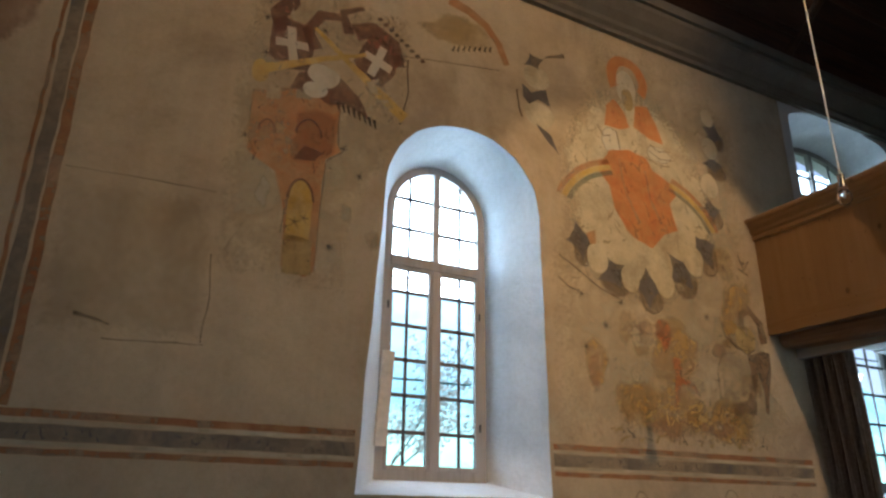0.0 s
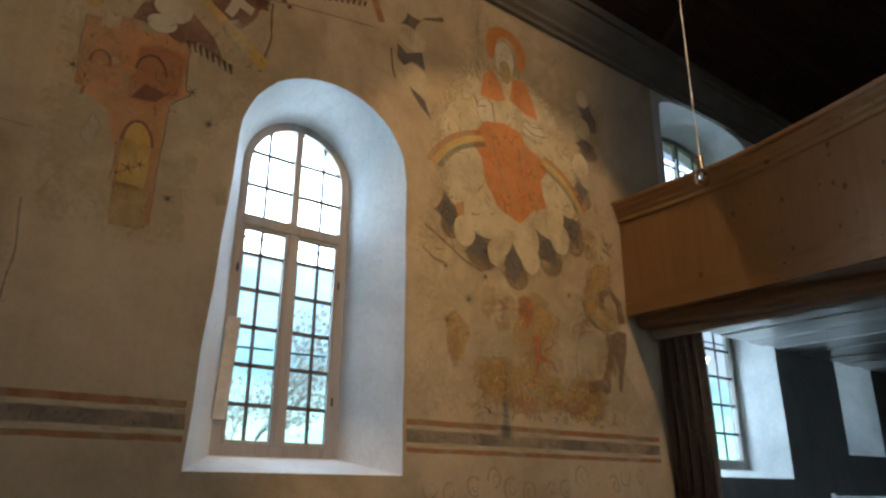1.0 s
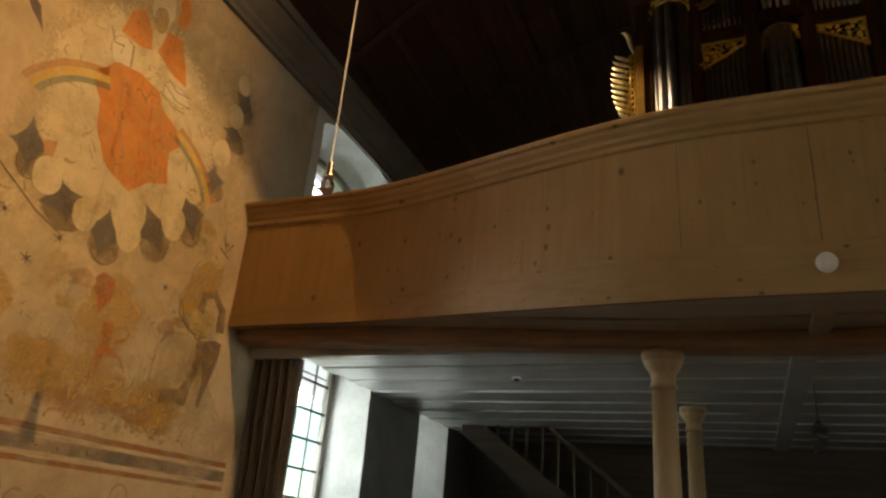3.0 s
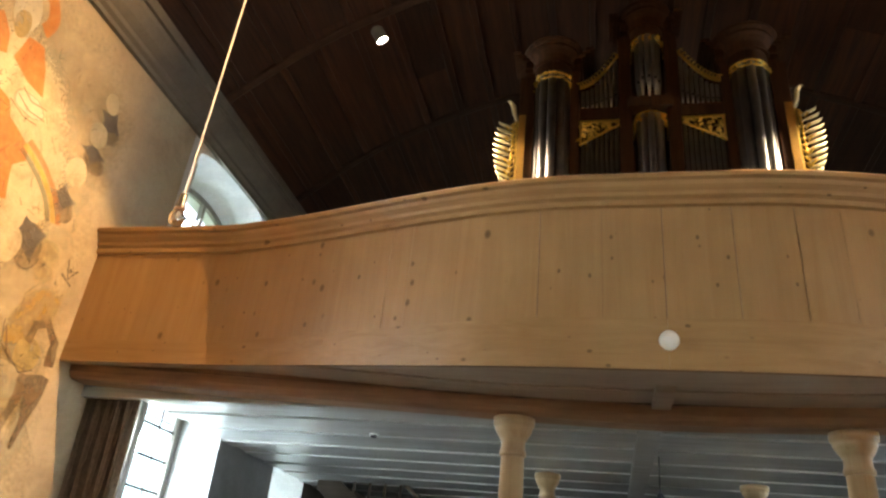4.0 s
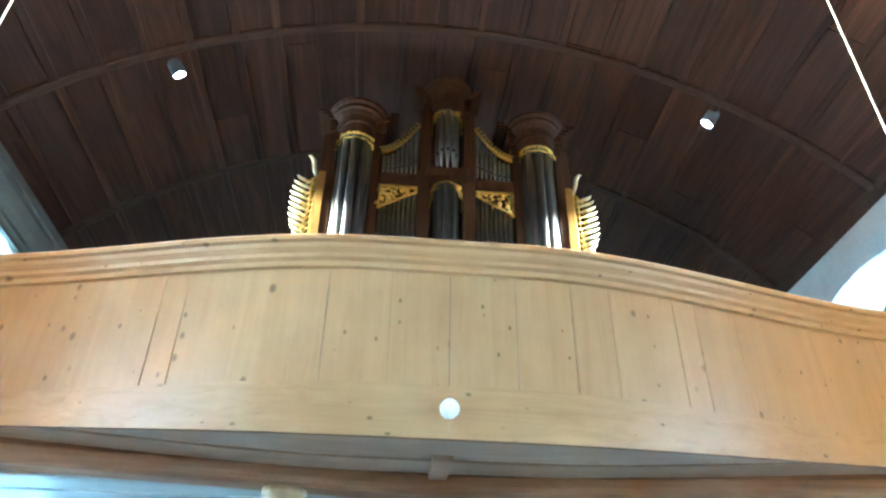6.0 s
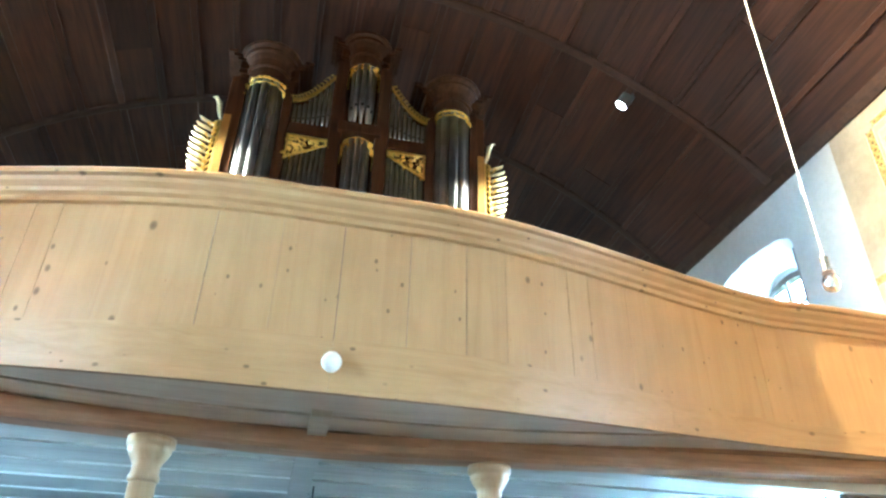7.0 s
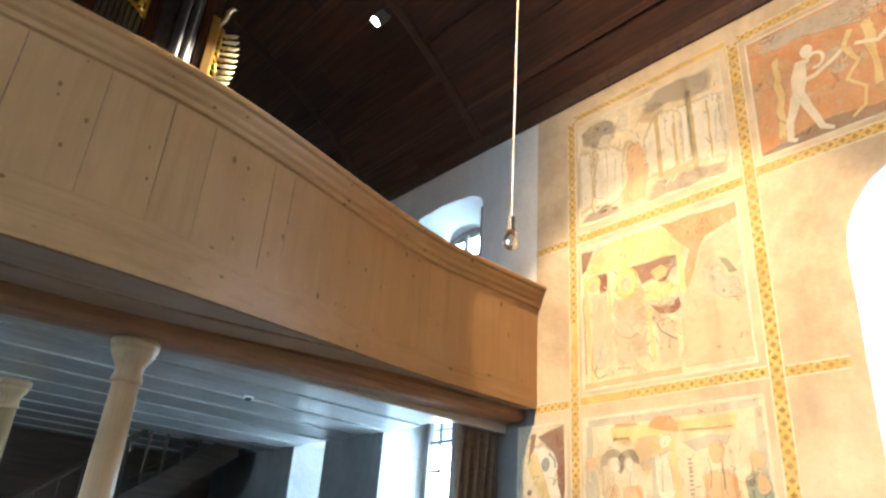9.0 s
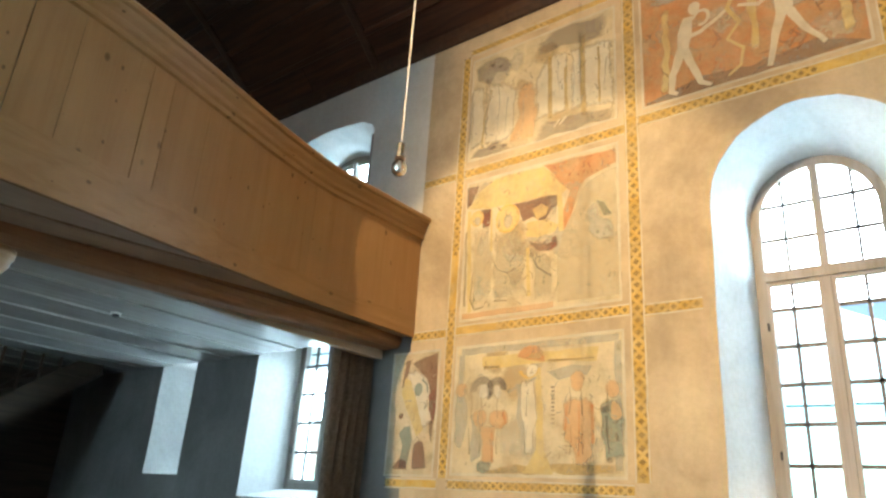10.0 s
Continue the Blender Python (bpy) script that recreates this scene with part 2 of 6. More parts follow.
GREEN = paint("green_earth", (0.26, 0.30, 0.20), 0.6, cover=0.65)
PALE = paint("lime_white", (0.78, 0.72, 0.58), 0.3, (0.72, 0.64, 0.48), cover=0.8)
CREAM = paint("cream_ground", (0.72, 0.62, 0.43), 0.5, (0.66, 0.55, 0.36))
PALE_FAINT = paint("faint_lime", (0.76, 0.70, 0.55), 0.7, cover=0.5)
UMBER_FAINT = paint("faint_umber", (0.20, 0.13, 0.08), 0.7, cover=0.55)
CREAM_FAINT = paint("faint_cream", (0.66, 0.57, 0.40), 0.85, (0.60, 0.50, 0.34), cover=0.5)
OCHRE_FAINT = paint("faint_ochre", (0.58, 0.38, 0.12), 0.85, cover=0.5)
OCHRE_DARK = paint("dark_ochre", (0.36, 0.21, 0.06), 0.6, cover=0.6)
RED_FAINT = paint("faint_red", (0.50, 0.18, 0.08), 0.75, cover=0.5)
RED_DARK = paint("dark_red", (0.34, 0.10, 0.05), 0.4)
ORNAMENT_FAINT = paint("worn_ornament", (0.50, 0.25, 0.13), 0.8, cover=0.34)
PINK_FAINT = paint("faint_pink", (0.58, 0.32, 0.18), 0.8, cover=0.5)
GREY_FAINT = paint("faint_grey", (0.24, 0.21, 0.19), 0.7, cover=0.65)
WINE_FAINT = paint("faint_wine", (0.32, 0.15, 0.10), 0.6, cover=0.65)
OCHRE_WASH = paint("ochre_landscape", (0.56, 0.33, 0.085), 0.7, (0.60, 0.42, 0.18), cover=0.6)
RED_WORN = paint("worn_red", (0.44, 0.13, 0.05), 0.75, (0.50, 0.24, 0.10), cover=0.8)
UMBER_WORN = paint("worn_umber", (0.17, 0.10, 0.06), 0.8, (0.28, 0.18, 0.10), cover=0.8)
BORDER_RED = paint("border_red", (0.42, 0.17, 0.07), 0.6, (0.50, 0.27, 0.12), cover=0.75)


# ---------------------------------------------------------------- mesh helpers
def part(name, bm, mat, parent=None, label=""):
    me = bpy.data.meshes.new(name)
    bm.normal_update()
    bm.to_mesh(me)
    bm.free()
    me.materials.append(mat)
    ob = new(name, me)
    if parent is not None:
        ob.parent = parent
    if label:
        ob["label"] = label
    return ob


def thing(name, label, category, group="", kind="", at=(0, 0, 0)):
    ob = new(name)
    ob.location = at
    ob.empty_display_size = 0.1
    return tagged(ob, label, category, group, kind)


def smooth(ob):
    for p in ob.data.polygons:
        p.use_smooth = True
    return ob


def box(bm, x0, x1, y0, y1, z0, z1, bev=0.0):
    m = Matrix.Translation(((x0 + x1) / 2, (y0 + y1) / 2, (z0 + z1) / 2)) @ Matrix.Diagonal((abs(x1 - x0), abs(y1 - y0), abs(z1 - z0), 1))
    got = bmesh.ops.create_cube(bm, size=1, matrix=m)["verts"]
    if bev:
        edges = list({e for v in got for e in v.link_edges})
        bmesh.ops.bevel(bm, geom=edges, offset=bev, segments=2, affect='EDGES', profile=0.6)
    return bm


def boxed(x0, x1, y0, y1, z0, z1, bev=0.0):
    return box(bmesh.new(), x0, x1, y0, y1, z0, z1, bev)


def lathe(profile, segments=24, centre=(0, 0), a0=0.0, a1=2 * math.pi):
    """Turns (radius, z) round an upright line through centre."""
    bm = bmesh.new()
    full = abs(a1 - a0 - 2 * math.pi) < 1e-6
    count = segments if full else segments + 1
    rings = []
    for r, z in profile:
        rings.append([bm.verts.new((centre[0] + r * math.cos(a0 + (a1 - a0) * i / segments), centre[1] + r * math.sin(a0 + (a1 - a0) * i / segments), z)) for i in range(count)])
    for lo, hi in zip(rings, rings[1:]):
        for i in range(segments):
            j = (i + 1) % count
            bm.faces.new((lo[i], lo[j], hi[j], hi[i]))
    if full:
        bm.faces.new(rings[0][::-1])
        bm.faces.new(rings[-1])
    return bm


def tube(points, radius, segments=8):
    bm = bmesh.new()
    rings = []
    for i, p in enumerate(points):
        d = (Vector(points[min(i + 1, len(points) - 1)]) - Vector(points[max(i - 1, 0)])).normalized()
        q = d.to_track_quat('Z', 'Y')
        r = radius[i] if isinstance(radius, (list, tuple)) else radius
        rings.append([bm.verts.new(Vector(p) + q @ Vector((r * math.cos(2 * math.pi * k / segments), r * math.sin(2 * math.pi * k / segments), 0))) for k in range(segments)])
    for lo, hi in zip(rings, rings[1:]):
        for k in range(segments):
            j = (k + 1) % segments
            bm.faces.new((lo[k], lo[j], hi[j], hi[k]))
    bm.faces.new(rings[0][::-1])
    bm.faces.new(rings[-1])
    return bm


# ---------------------------------------------------------------- plan
W = 4.9           # half width of the nave
X0, X1 = -7.0, 13.0
SPRING, CROWN = 6.62, 8.70
RADIUS = (W * W + (CROWN - SPRING) ** 2) / (2 * (CROWN - SPRING))
THICK = 0.9


def vault_z(y):
    return CROWN - RADIUS + math.sqrt(RADIUS * RADIUS - y * y)


def arch_outline(xa, xb, xa_top, xb_top, z0, zs, top, n=18, wobble=0.0, seed=0):
    """From the foot of one jamb over the arch to the foot of the other, in (x, z)."""
    rng = random.Random(seed)
    pts = [(xa + (xa_top - xa) * i / 6, z0 + (zs - z0) * i / 6) for i in range(6)]
    c, r = (xa_top + xb_top) / 2, (xb_top - xa_top) / 2
    for i in range(n + 1):
        a = math.pi - math.pi * i / n
        pts.append((c + r * math.cos(a), zs + (top - zs) * math.sin(a)))
    pts += [(xb_top + (xb - xb_top) * i / 6, zs + (z0 - zs) * i / 6) for i in range(1, 7)]
    if wobble:
        pts = [(x + rng.uniform(-wobble, wobble), z + (rng.uniform(-wobble, wobble) if 0 < k < len(pts) - 1 else 0)) for k, (x, z) in enumerate(pts)]
    return pts


def wall_with_openings(name, side, openings, materials, split):
    """A thick wall along x; openings: (outer outline, inner outline, depth), sorted along x."""
    bm = bmesh.new()
    top = SPRING + 0.25

    def face(pts, y, mat):
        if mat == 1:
            # grey plaster below the gallery floor, its colour darkened for the shade there
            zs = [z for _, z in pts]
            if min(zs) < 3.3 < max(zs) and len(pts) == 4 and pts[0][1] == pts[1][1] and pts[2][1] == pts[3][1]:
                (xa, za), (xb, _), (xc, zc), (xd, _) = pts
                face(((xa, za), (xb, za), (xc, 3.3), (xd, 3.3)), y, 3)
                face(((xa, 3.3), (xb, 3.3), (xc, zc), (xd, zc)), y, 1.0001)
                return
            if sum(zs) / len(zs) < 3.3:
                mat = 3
        mat = int(mat)
        f = bm.faces.new([bm.verts.new((x, y, z)) for x, z in pts])
        f.material_index = mat

    def sheet(y, outlines, two):
        x = X0
        for o in outlines + [None]:
            end = min(p[0] for p in o) if o else X1
            cuts = [x] + [s for s in split if x < s < end] + [end]
            for a, b in zip(cuts, cuts[1:]):
                face(((a, 0), (b, 0), (b, top), (a, top)), y, 1 if two and a >= split[0] - 1e-6 else 0)
            if not o:
                break
            mat = 1 if two and end >= split[0] else 0
            xa, xb = end, max(p[0] for p in o)
            z0 = o[0][1]
            face(((xa, 0), (xb, 0), (xb, z0), (xa, z0)), y, mat)
            li, ri = 6, len(o) - 7
            for p, q in zip(o[:li], o[1:li + 1]):
                face(((xa, p[1]), p, q, (xa, q[1])), y, mat)
            for p, q in zip(o[ri:], o[ri + 1:]):
                face((p, (xb, p[1]), (xb, q[1]), q), y, mat)
            arch = [(xa, o[li][1])] + o[li:ri + 1] + [(xb, o[ri][1])]
            for p, q in zip(arch, arch[1:]):
                if abs(q[0] - p[0]) > 1e-5:
                    face((p, q, (q[0], top), (p[0], top)), y, mat)
            x = xb

    sheet(side * W, [o[0] for o in openings], True)
    wide = [[((min(o[1])[0] + max(o[1])[0]) / 2 * -0.3 + 1.3 * x, z) for x, z in o[1]] for o in openings]
    sheet(side * (W + THICK), wide, False)
    for (outer, inner, depth), outside in zip(openings, wide):
        # splayed reveal, then opening wider outwards
        mid = [((a + c) / 2, (b + d) / 2) for (a, b), (c, d) in zip(outer, inner)]
        layers = [[bm.verts.new((x, side * y, z)) for x, z in o] for o, y in ((outer, W), (mid, W + depth / 2), (inner, W + depth), (outside, W + THICK))]
        for lo, hi in zip(layers, layers[1:]):
            n = len(lo)
            for i in range(n):
                f = bm.faces.new((lo[i], lo[(i + 1) % n], hi[(i + 1) % n], hi[i]))
                f.material_index = 2
                f.smooth = i < n - 1
    for x in (X0, X1):
        bm.faces.new([bm.verts.new((x, side * y, z)) for y, z in ((W, 0), (W + THICK, 0), (W + THICK, top), (W, top))])
    bm.faces.new([bm.verts.new((x, side * y, top)) for x, y in ((X0, W), (X1, W), (X1, W + THICK), (X0, W + THICK))])
    me = bpy.data.meshes.new(name)
    bm.to_mesh(me)
    bm.free()
    for m in materials:
        me.materials.append(m)
    return new(name, me)


def nave_window(cx, seed, shift=0.0, top=4.60):
    return (arch_outline(cx - 0.80, cx + 0.80, cx - 0.66, cx + 0.78, 1.62, 3.93, top, wobble=0.008, seed=seed),
            arch_outline(cx - 0.45 + shift, cx + 0.54 + shift, cx - 0.43 + shift, cx + 0.54 + shift, 1.74, 3.97, 4.45, seed=seed), 0.52)


def tall_window(xa, xb, top, seed, e=0.30):
    d = 0.30
    return (arch_outline(xa, xb, xa + 0.04, xb - 0.04, 1.67, top - 0.20, top, wobble=0.008, seed=seed),
            arch_outline(xa + d, xb - e, xa + d, xb - e, 1.78, top - 0.50, top - 0.12, seed=seed), 0.52)


def small_window(xa, xb, z0, z1, seed):
    return (arch_outline(xa, xb, xa, xb, z0, z1 - 0.12, z1, wobble=0.006, seed=seed),
            arch_outline(xa + 0.16, xb - 0.16, xa + 0.16, xb - 0.16, z0 + 0.1, z1 - 0.2, z1 - 0.1, seed=seed), 0.52)


open_a = [nave_window(-2.6, 1), nave_window(2.55, 2), tall_window(7.02, 9.03, 6.22, 3, 0.07), small_window(10.6, 11.75, 2.0, 3.5, 4)]
open_b = [nave_window(-2.7, 5), nave_window(2.42, 6, 0.09, 4.67), tall_window(6.94, 8.49, 6.02, 7, 0.14), small_window(9.72, 10.5, 1.87, 3.4, 8)]
wall_a = tagged(wall_with_openings("wall_north", 1, open_a, (PLASTER, WHITE, REVEAL, SHADED_PLASTER), (6.9,)), "old beige plaster nave wall with deep arched windows", "wall", kind="structure")
wall_b = tagged(wall_with_openings("wall_south", -1, open_b, (PLASTER, WHITE, REVEAL, SHADED_PLASTER), (6.12,)), "frescoed plaster wall, whitewashed beyond the gallery front", "wall", kind="structure")
tagged(part("wall_west", boxed(X1, X1 + 0.6, -W - THICK, W + THICK, 0, 9.2), WHITE), "whitewashed end wall behind the organ gallery", "wall", kind="structure")
tagged(part("wall_east", boxed(X0 - 0.6, X0, -W - THICK, W + THICK, 0, 9.2), GREY_PLASTER), "plain plaster wall closing the nave", "wall", kind="structure")
tagged(part("floor", boxed(X0, X1, -W, W, -0.2, 0), STONE_FLOOR), "grey stone church floor", "floor", kind="structure")


# vault of dark boards along the nave, one mesh
def build_vault():
    bm = bmesh.new()
    rng = random.Random(4)
    half = math.asin(W / RADIUS)
    arc = 2 * half * RADIUS
    rows = 22
    cz = CROWN - RADIUS
    for i in range(rows):
        a0 = -half + 2 * half * i / rows + 0.0006
        a1 = -half + 2 * half * (i + 1) / rows - 0.0006
        x = X0 - rng.uniform(0, 2.5)
        while x < X1:
            length = rng.uniform(3.2, 5.2)
            xa, xb = max(x, X0), min(x + length, X1)
            x += length
            if xb - xa < 0.05:
                continue
            lift = rng.uniform(-0.006, 0.006)
            vs = []
            for xx in (xa + 0.003, xb - 0.003):
                for a, r in ((a0, RADIUS + lift), (a1, RADIUS + lift), (a1, RADIUS + 0.05), (a0, RADIUS + 0.05)):
                    vs.append(bm.verts.new((xx, r * math.sin(a), cz + r * math.cos(a))))
            for f in ((0, 1, 2, 3), (7, 6, 5, 4), (0, 4, 5, 1), (1, 5, 6, 2), (2, 6, 7, 3), (3, 7, 4, 0)):
                bm.faces.new([vs[k] for k in f])
    # cover strips over the joints, each in two or three lengths
    for i in range(1, rows):
        a = -half + 2 * half * i / rows + rng.uniform(-0.004, 0.004)
        w = rng.uniform(0.036, 0.05) / RADIUS
        for xa, xb in ((X0, -0.7), (-0.59, 3.15), (3.26, 6.95), (7.06, 9.18), (9.29, 11.6), (11.71, X1)):
            r0, r1 = RADIUS - rng.uniform(0.026, 0.036), RADIUS + 0.004
            vs = []
            for xx in (xa, xb):
                for aa, r in ((a - w, r1), (a - w * 0.86, r0), (a + w * 0.86, r0), (a + w, r1)):
                    vs.append(bm.verts.new((xx, r * math.sin(aa), cz + r * math.cos(aa))))
            for f in ((0, 1, 2, 3), (7, 6, 5, 4), (0, 4, 5, 1), (1, 5, 6, 2), (2, 6, 7, 3)):
                bm.faces.new([vs[k] for k in f])
    # backing above the joints
    for i in range(rows):
        a0, a1 = -half + 2 * half * i / rows, -half + 2 * half * (i + 1) / rows
        r = RADIUS + 0.04
        bm.faces.new([bm.verts.new((xx, r * math.sin(a), cz + r * math.cos(a))) for xx, a in ((X0, a0), (X1, a0), (X1, a1), (X0, a1))])
    ob = part("ceiling", bm, VAULT_WOOD)
    return tagged(ob, "barrel vault of dark brown wooden boards", "ceiling", kind="structure")


build_vault()


def build_batten(x, width=0.11, drop=0.035):
    bm = bmesh.new()
    half = math.asin(W / RADIUS)
    cz = CROWN - RADIUS
    n = 36
    rings = []
    for i in range(n + 1):
        a = -half + 2 * half * i / n
        ring = []
        for xx, r in ((x, RADIUS), (x, RADIUS - drop), (x + 0.02, RADIUS - drop - 0.012), (x + width - 0.02, RADIUS - drop - 0.012), (x + width, RADIUS - drop), (x + width, RADIUS)):
            ring.append(bm.verts.new((xx, r * math.sin(a), cz + r * math.cos(a))))
        rings.append(ring)
    for lo, hi in zip(rings, rings[1:]):
        for k in range(5):
            bm.faces.new((lo[k], lo[k + 1], hi[k + 1], hi[k]))
    ob = part("trim", bm, BATTEN_WOOD)
    tagged(ob, "dark wooden batten across the vault", "batten", kind="structure", group="vault battens")


for bx in (-4.6, -0.7, 3.15, 6.95, 9.18, 11.6):
    build_batten(bx)


def sweep_x(name, profile, x0, x1, side, mat, label, category):
    """profile: (distance from the wall, z) points, swept along the wall."""
    bm = bmesh.new()
    rings = [[bm.verts.new((x, side * (W - d), z)) for d, z in profile] for x in (x0, x1)]
    for k in range(len(profile) - 1):
        bm.faces.new((rings[0][k], rings[1][k], rings[1][k + 1], rings[0][k + 1]))
    ob = part(name, bm, mat)
    return tagged(ob, label, category, kind="structure")


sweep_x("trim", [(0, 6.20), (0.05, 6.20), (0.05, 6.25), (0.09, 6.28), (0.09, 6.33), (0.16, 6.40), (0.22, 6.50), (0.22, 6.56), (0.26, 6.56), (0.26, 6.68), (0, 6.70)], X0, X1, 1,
        CORNICE, "grey plaster cornice below the vault, its colour darkened for shade", "cornice")
sweep_x("trim", [(0, 6.52), (0.03, 6.52), (0.07, 6.58), (0.07, 6.68), (0, 6.70)], X0, X1, -1, BATTEN_WOOD, "dark wooden strip below the vault", "moulding")


# ---------------------------------------------------------------- windows
def build_window(name, inner, side, y, label, rows, cols=4, transom=None):
    """Wooden frame, mullion, transom, bars and panes inside an arched opening."""
    win = thing(name, label, "window", kind="structure")
    xs = [p[0] for p in inner]
    xa, xb, z0, top = min(xs), max(xs), inner[0][1], max(p[1] for p in inner)
    cx = (xa + xb) / 2
    zs = inner[6][1]
    r = (xb - xa) / 2

    def height(x):
        u = min(1, abs(x - cx) / r)
        return zs + (top - zs) * math.sqrt(max(0, 1 - u * u))

    bm = bmesh.new()
    f = 0.075
    core = [(cx + (x - cx) * (1 - f / r), z0 + f if z <= z0 + 1e-6 else (z if z <= zs + 1e-6 else zs + (z - zs) * (1 - f / (top - zs)))) for x, z in inner]
    n = len(inner)
    loops = [[bm.verts.new((x, side * yy, z)) for x, z in o] for o, yy in ((inner, y), (core, y), (core, y + 0.07), (inner, y + 0.07))]
    for a, b in zip(loops, loops[1:]):
        for i in range(n):
            j = (i + 1) % n
            bm.faces.new((a[i], a[j], b[j], b[i]))
    part("window_frame", bm, FRAME_WOOD, win)
    part("mullion", boxed(cx - 0.032, cx + 0.032, side * (y - 0.012), side * (y + 0.06), z0 + f, top - f, 0.006), FRAME_WOOD, win)
    if transom:
        part("transom", boxed(xa + f, xb - f, side * (y - 0.016), side * (y + 0.06), transom - 0.045, transom + 0.045, 0.006), FRAME_WOOD, win)
    lo = z0 + f
    step = (top - f - lo) / rows
    for i in range(1, rows):
        z = lo + step * i
        if transom and abs(z - transom) < step * 0.4:
            continue
        k = r * math.sqrt(max(0, 1 - ((z - zs) / (top - zs)) ** 2)) if z > zs else r
        part("glazing_bar", boxed(cx - k + f, cx + k - f, side * (y + 0.018), side * (y + 0.036), z - 0.015, z + 0.015), LEAD, win)
    for i in (1, 3):
        x = xa + (xb - xa) * (i / 4)
        part("glazing_bar", boxed(x - 0.012, x + 0.012, side * (y + 0.018), side * (y + 0.036), lo, height(x) - f), LEAD, win)
    if transom:
        # two side-hung casements below the transom, each with slim stiles, and iron rods outside them
        for a, b in ((xa + f, cx - 0.032), (cx + 0.032, xb - f)):
            ztop = transom - 0.045
            sash = part("casement", boxed(a, a + 0.028, side * (y - 0.004), side * (y + 0.045), lo, ztop, 0.004), FRAME_WOOD, win)
            part("stile", boxed(b - 0.028, b, side * (y - 0.004), side * (y + 0.045), lo, ztop, 0.004), FRAME_WOOD, sash)
            part("rail", boxed(a + 0.028, b - 0.028, side * (y - 0.003), side * (y + 0.044), lo, lo + 0.035, 0.004), FRAME_WOOD, sash)
            part("rail", boxed(a + 0.028, b - 0.028, side * (y - 0.003), side * (y + 0.044), ztop - 0.03, ztop, 0.004), FRAME_WOOD, sash)
            for zr in (ztop - 0.075, lo + (ztop - lo) * 0.43):
                part("saddle_bar", tube([(a + 0.03, side * (y + 0.075), zr), (b - 0.03, side * (y + 0.075), zr + 0.006)], 0.010, 6), ROD, sash, "thin blue-green iron rod")
            for zh in (lo + 0.35, ztop - 0.35):
                hx = a - 0.012 if a < cx - 0.1 else b + 0.012
                part("hinge", tube([(hx, side * (y - 0.008), zh - 0.03), (hx, side * (y - 0.008), zh + 0.03)], 0.009, 8), DARK_METAL, sash)
    for a, b in ((xa + f, cx - 0.03), (cx + 0.03, xb - f)):
        bmp = bmesh.new()
        count = 8
        lower = [bmp.verts.new((a + (b - a) * i / count, side * (y + 0.027), lo)) for i in range(count + 1)]
        upper = [bmp.verts.new((a + (b - a) * i / count, side * (y + 0.027), height(a + (b - a) * i / count) - f * 0.8)) for i in range(count + 1)]
        for i in range(count):
            bmp.faces.new((lower[i], lower[i + 1], upper[i + 1], upper[i]))
        pane = part("pane", bmp, GLASS, win)
        pane.visible_shadow = False
    return win


YF = W + 0.52
win_n = build_window("window_1", open_a[1][1], 1, YF, "tall arched window with grey-brown glazing bars", 9, transom=3.50)
build_window("window_2", open_b[1][1], -1, YF, "tall arched window with grey-brown glazing bars", 9, transom=3.50)
# windows 3 and 4 are unseen: added at the same spacing for daylight
build_window("window_3", open_a[0][1], 1, YF, "tall arched window with grey-brown glazing bars", 9, transom=3.50)
build_window("window_4", open_b[0][1], -1, YF, "tall arched window with grey-brown glazing bars", 9, transom=3.50)
build_window("window_5", open_a[2][1], 1, YF, "tall arched window crossed by the organ gallery", 12, transom=5.35)
build_window("window_6", open_b[2][1], -1, YF, "tall arched window crossed by the organ gallery", 12, transom=5.35)
build_window("window_7", open_a[3][1], 1, YF, "small deep window under the gallery", 4)
build_window("window_8", open_b[3][1], -1, YF, "small deep window under the gallery", 4)


# opened narrow wooden flap and latch at the north window
def build_flap():
    flap = thing("ventilation_flap", "narrow grey-brown wooden board leaning out of the window frame", "flap", at=(2.125, YF - 0.02, 1.98))
    ob = part("board", boxed(-0.05, 0.05, -0.03, 0.0, 0, 0.72, 0.006), FLAP_PAINT, flap)
    ob.matrix_local = pose(0, 0, 0, 9, 0, 0)
    latch = part("latch", boxed(-0.16, -0.10, -0.07, -0.045, 0.26, 0.285, 0.004), STEEL, flap, "white metal latch")
    part("handle", boxed(-0.15, -0.135, -0.12, -0.07, 0.24, 0.30, 0.004), STEEL, flap)


build_flap()


# ---------------------------------------------------------------- organ gallery
def swell(y):
    """0 at the flat ends beside the walls, 1 in the bulging middle."""
    u = max(0.0, min(1.0, (3.60 - abs(y)) / 3.14))
    return 0.7 * u * u * (3 - 2 * u) + 0.3 * (1 - (1 - u) ** 2)


def front_x(y):
    return 6.10 - 0.62 * swell(y)


def front_low(y):
    return 3.215 - 0.15 * swell(y)


def out_dir(y):
    d = (front_x(y + 0.01) - front_x(y - 0.01)) / 0.02
    n = Vector((-1, d, 0))
    return n.normalized()


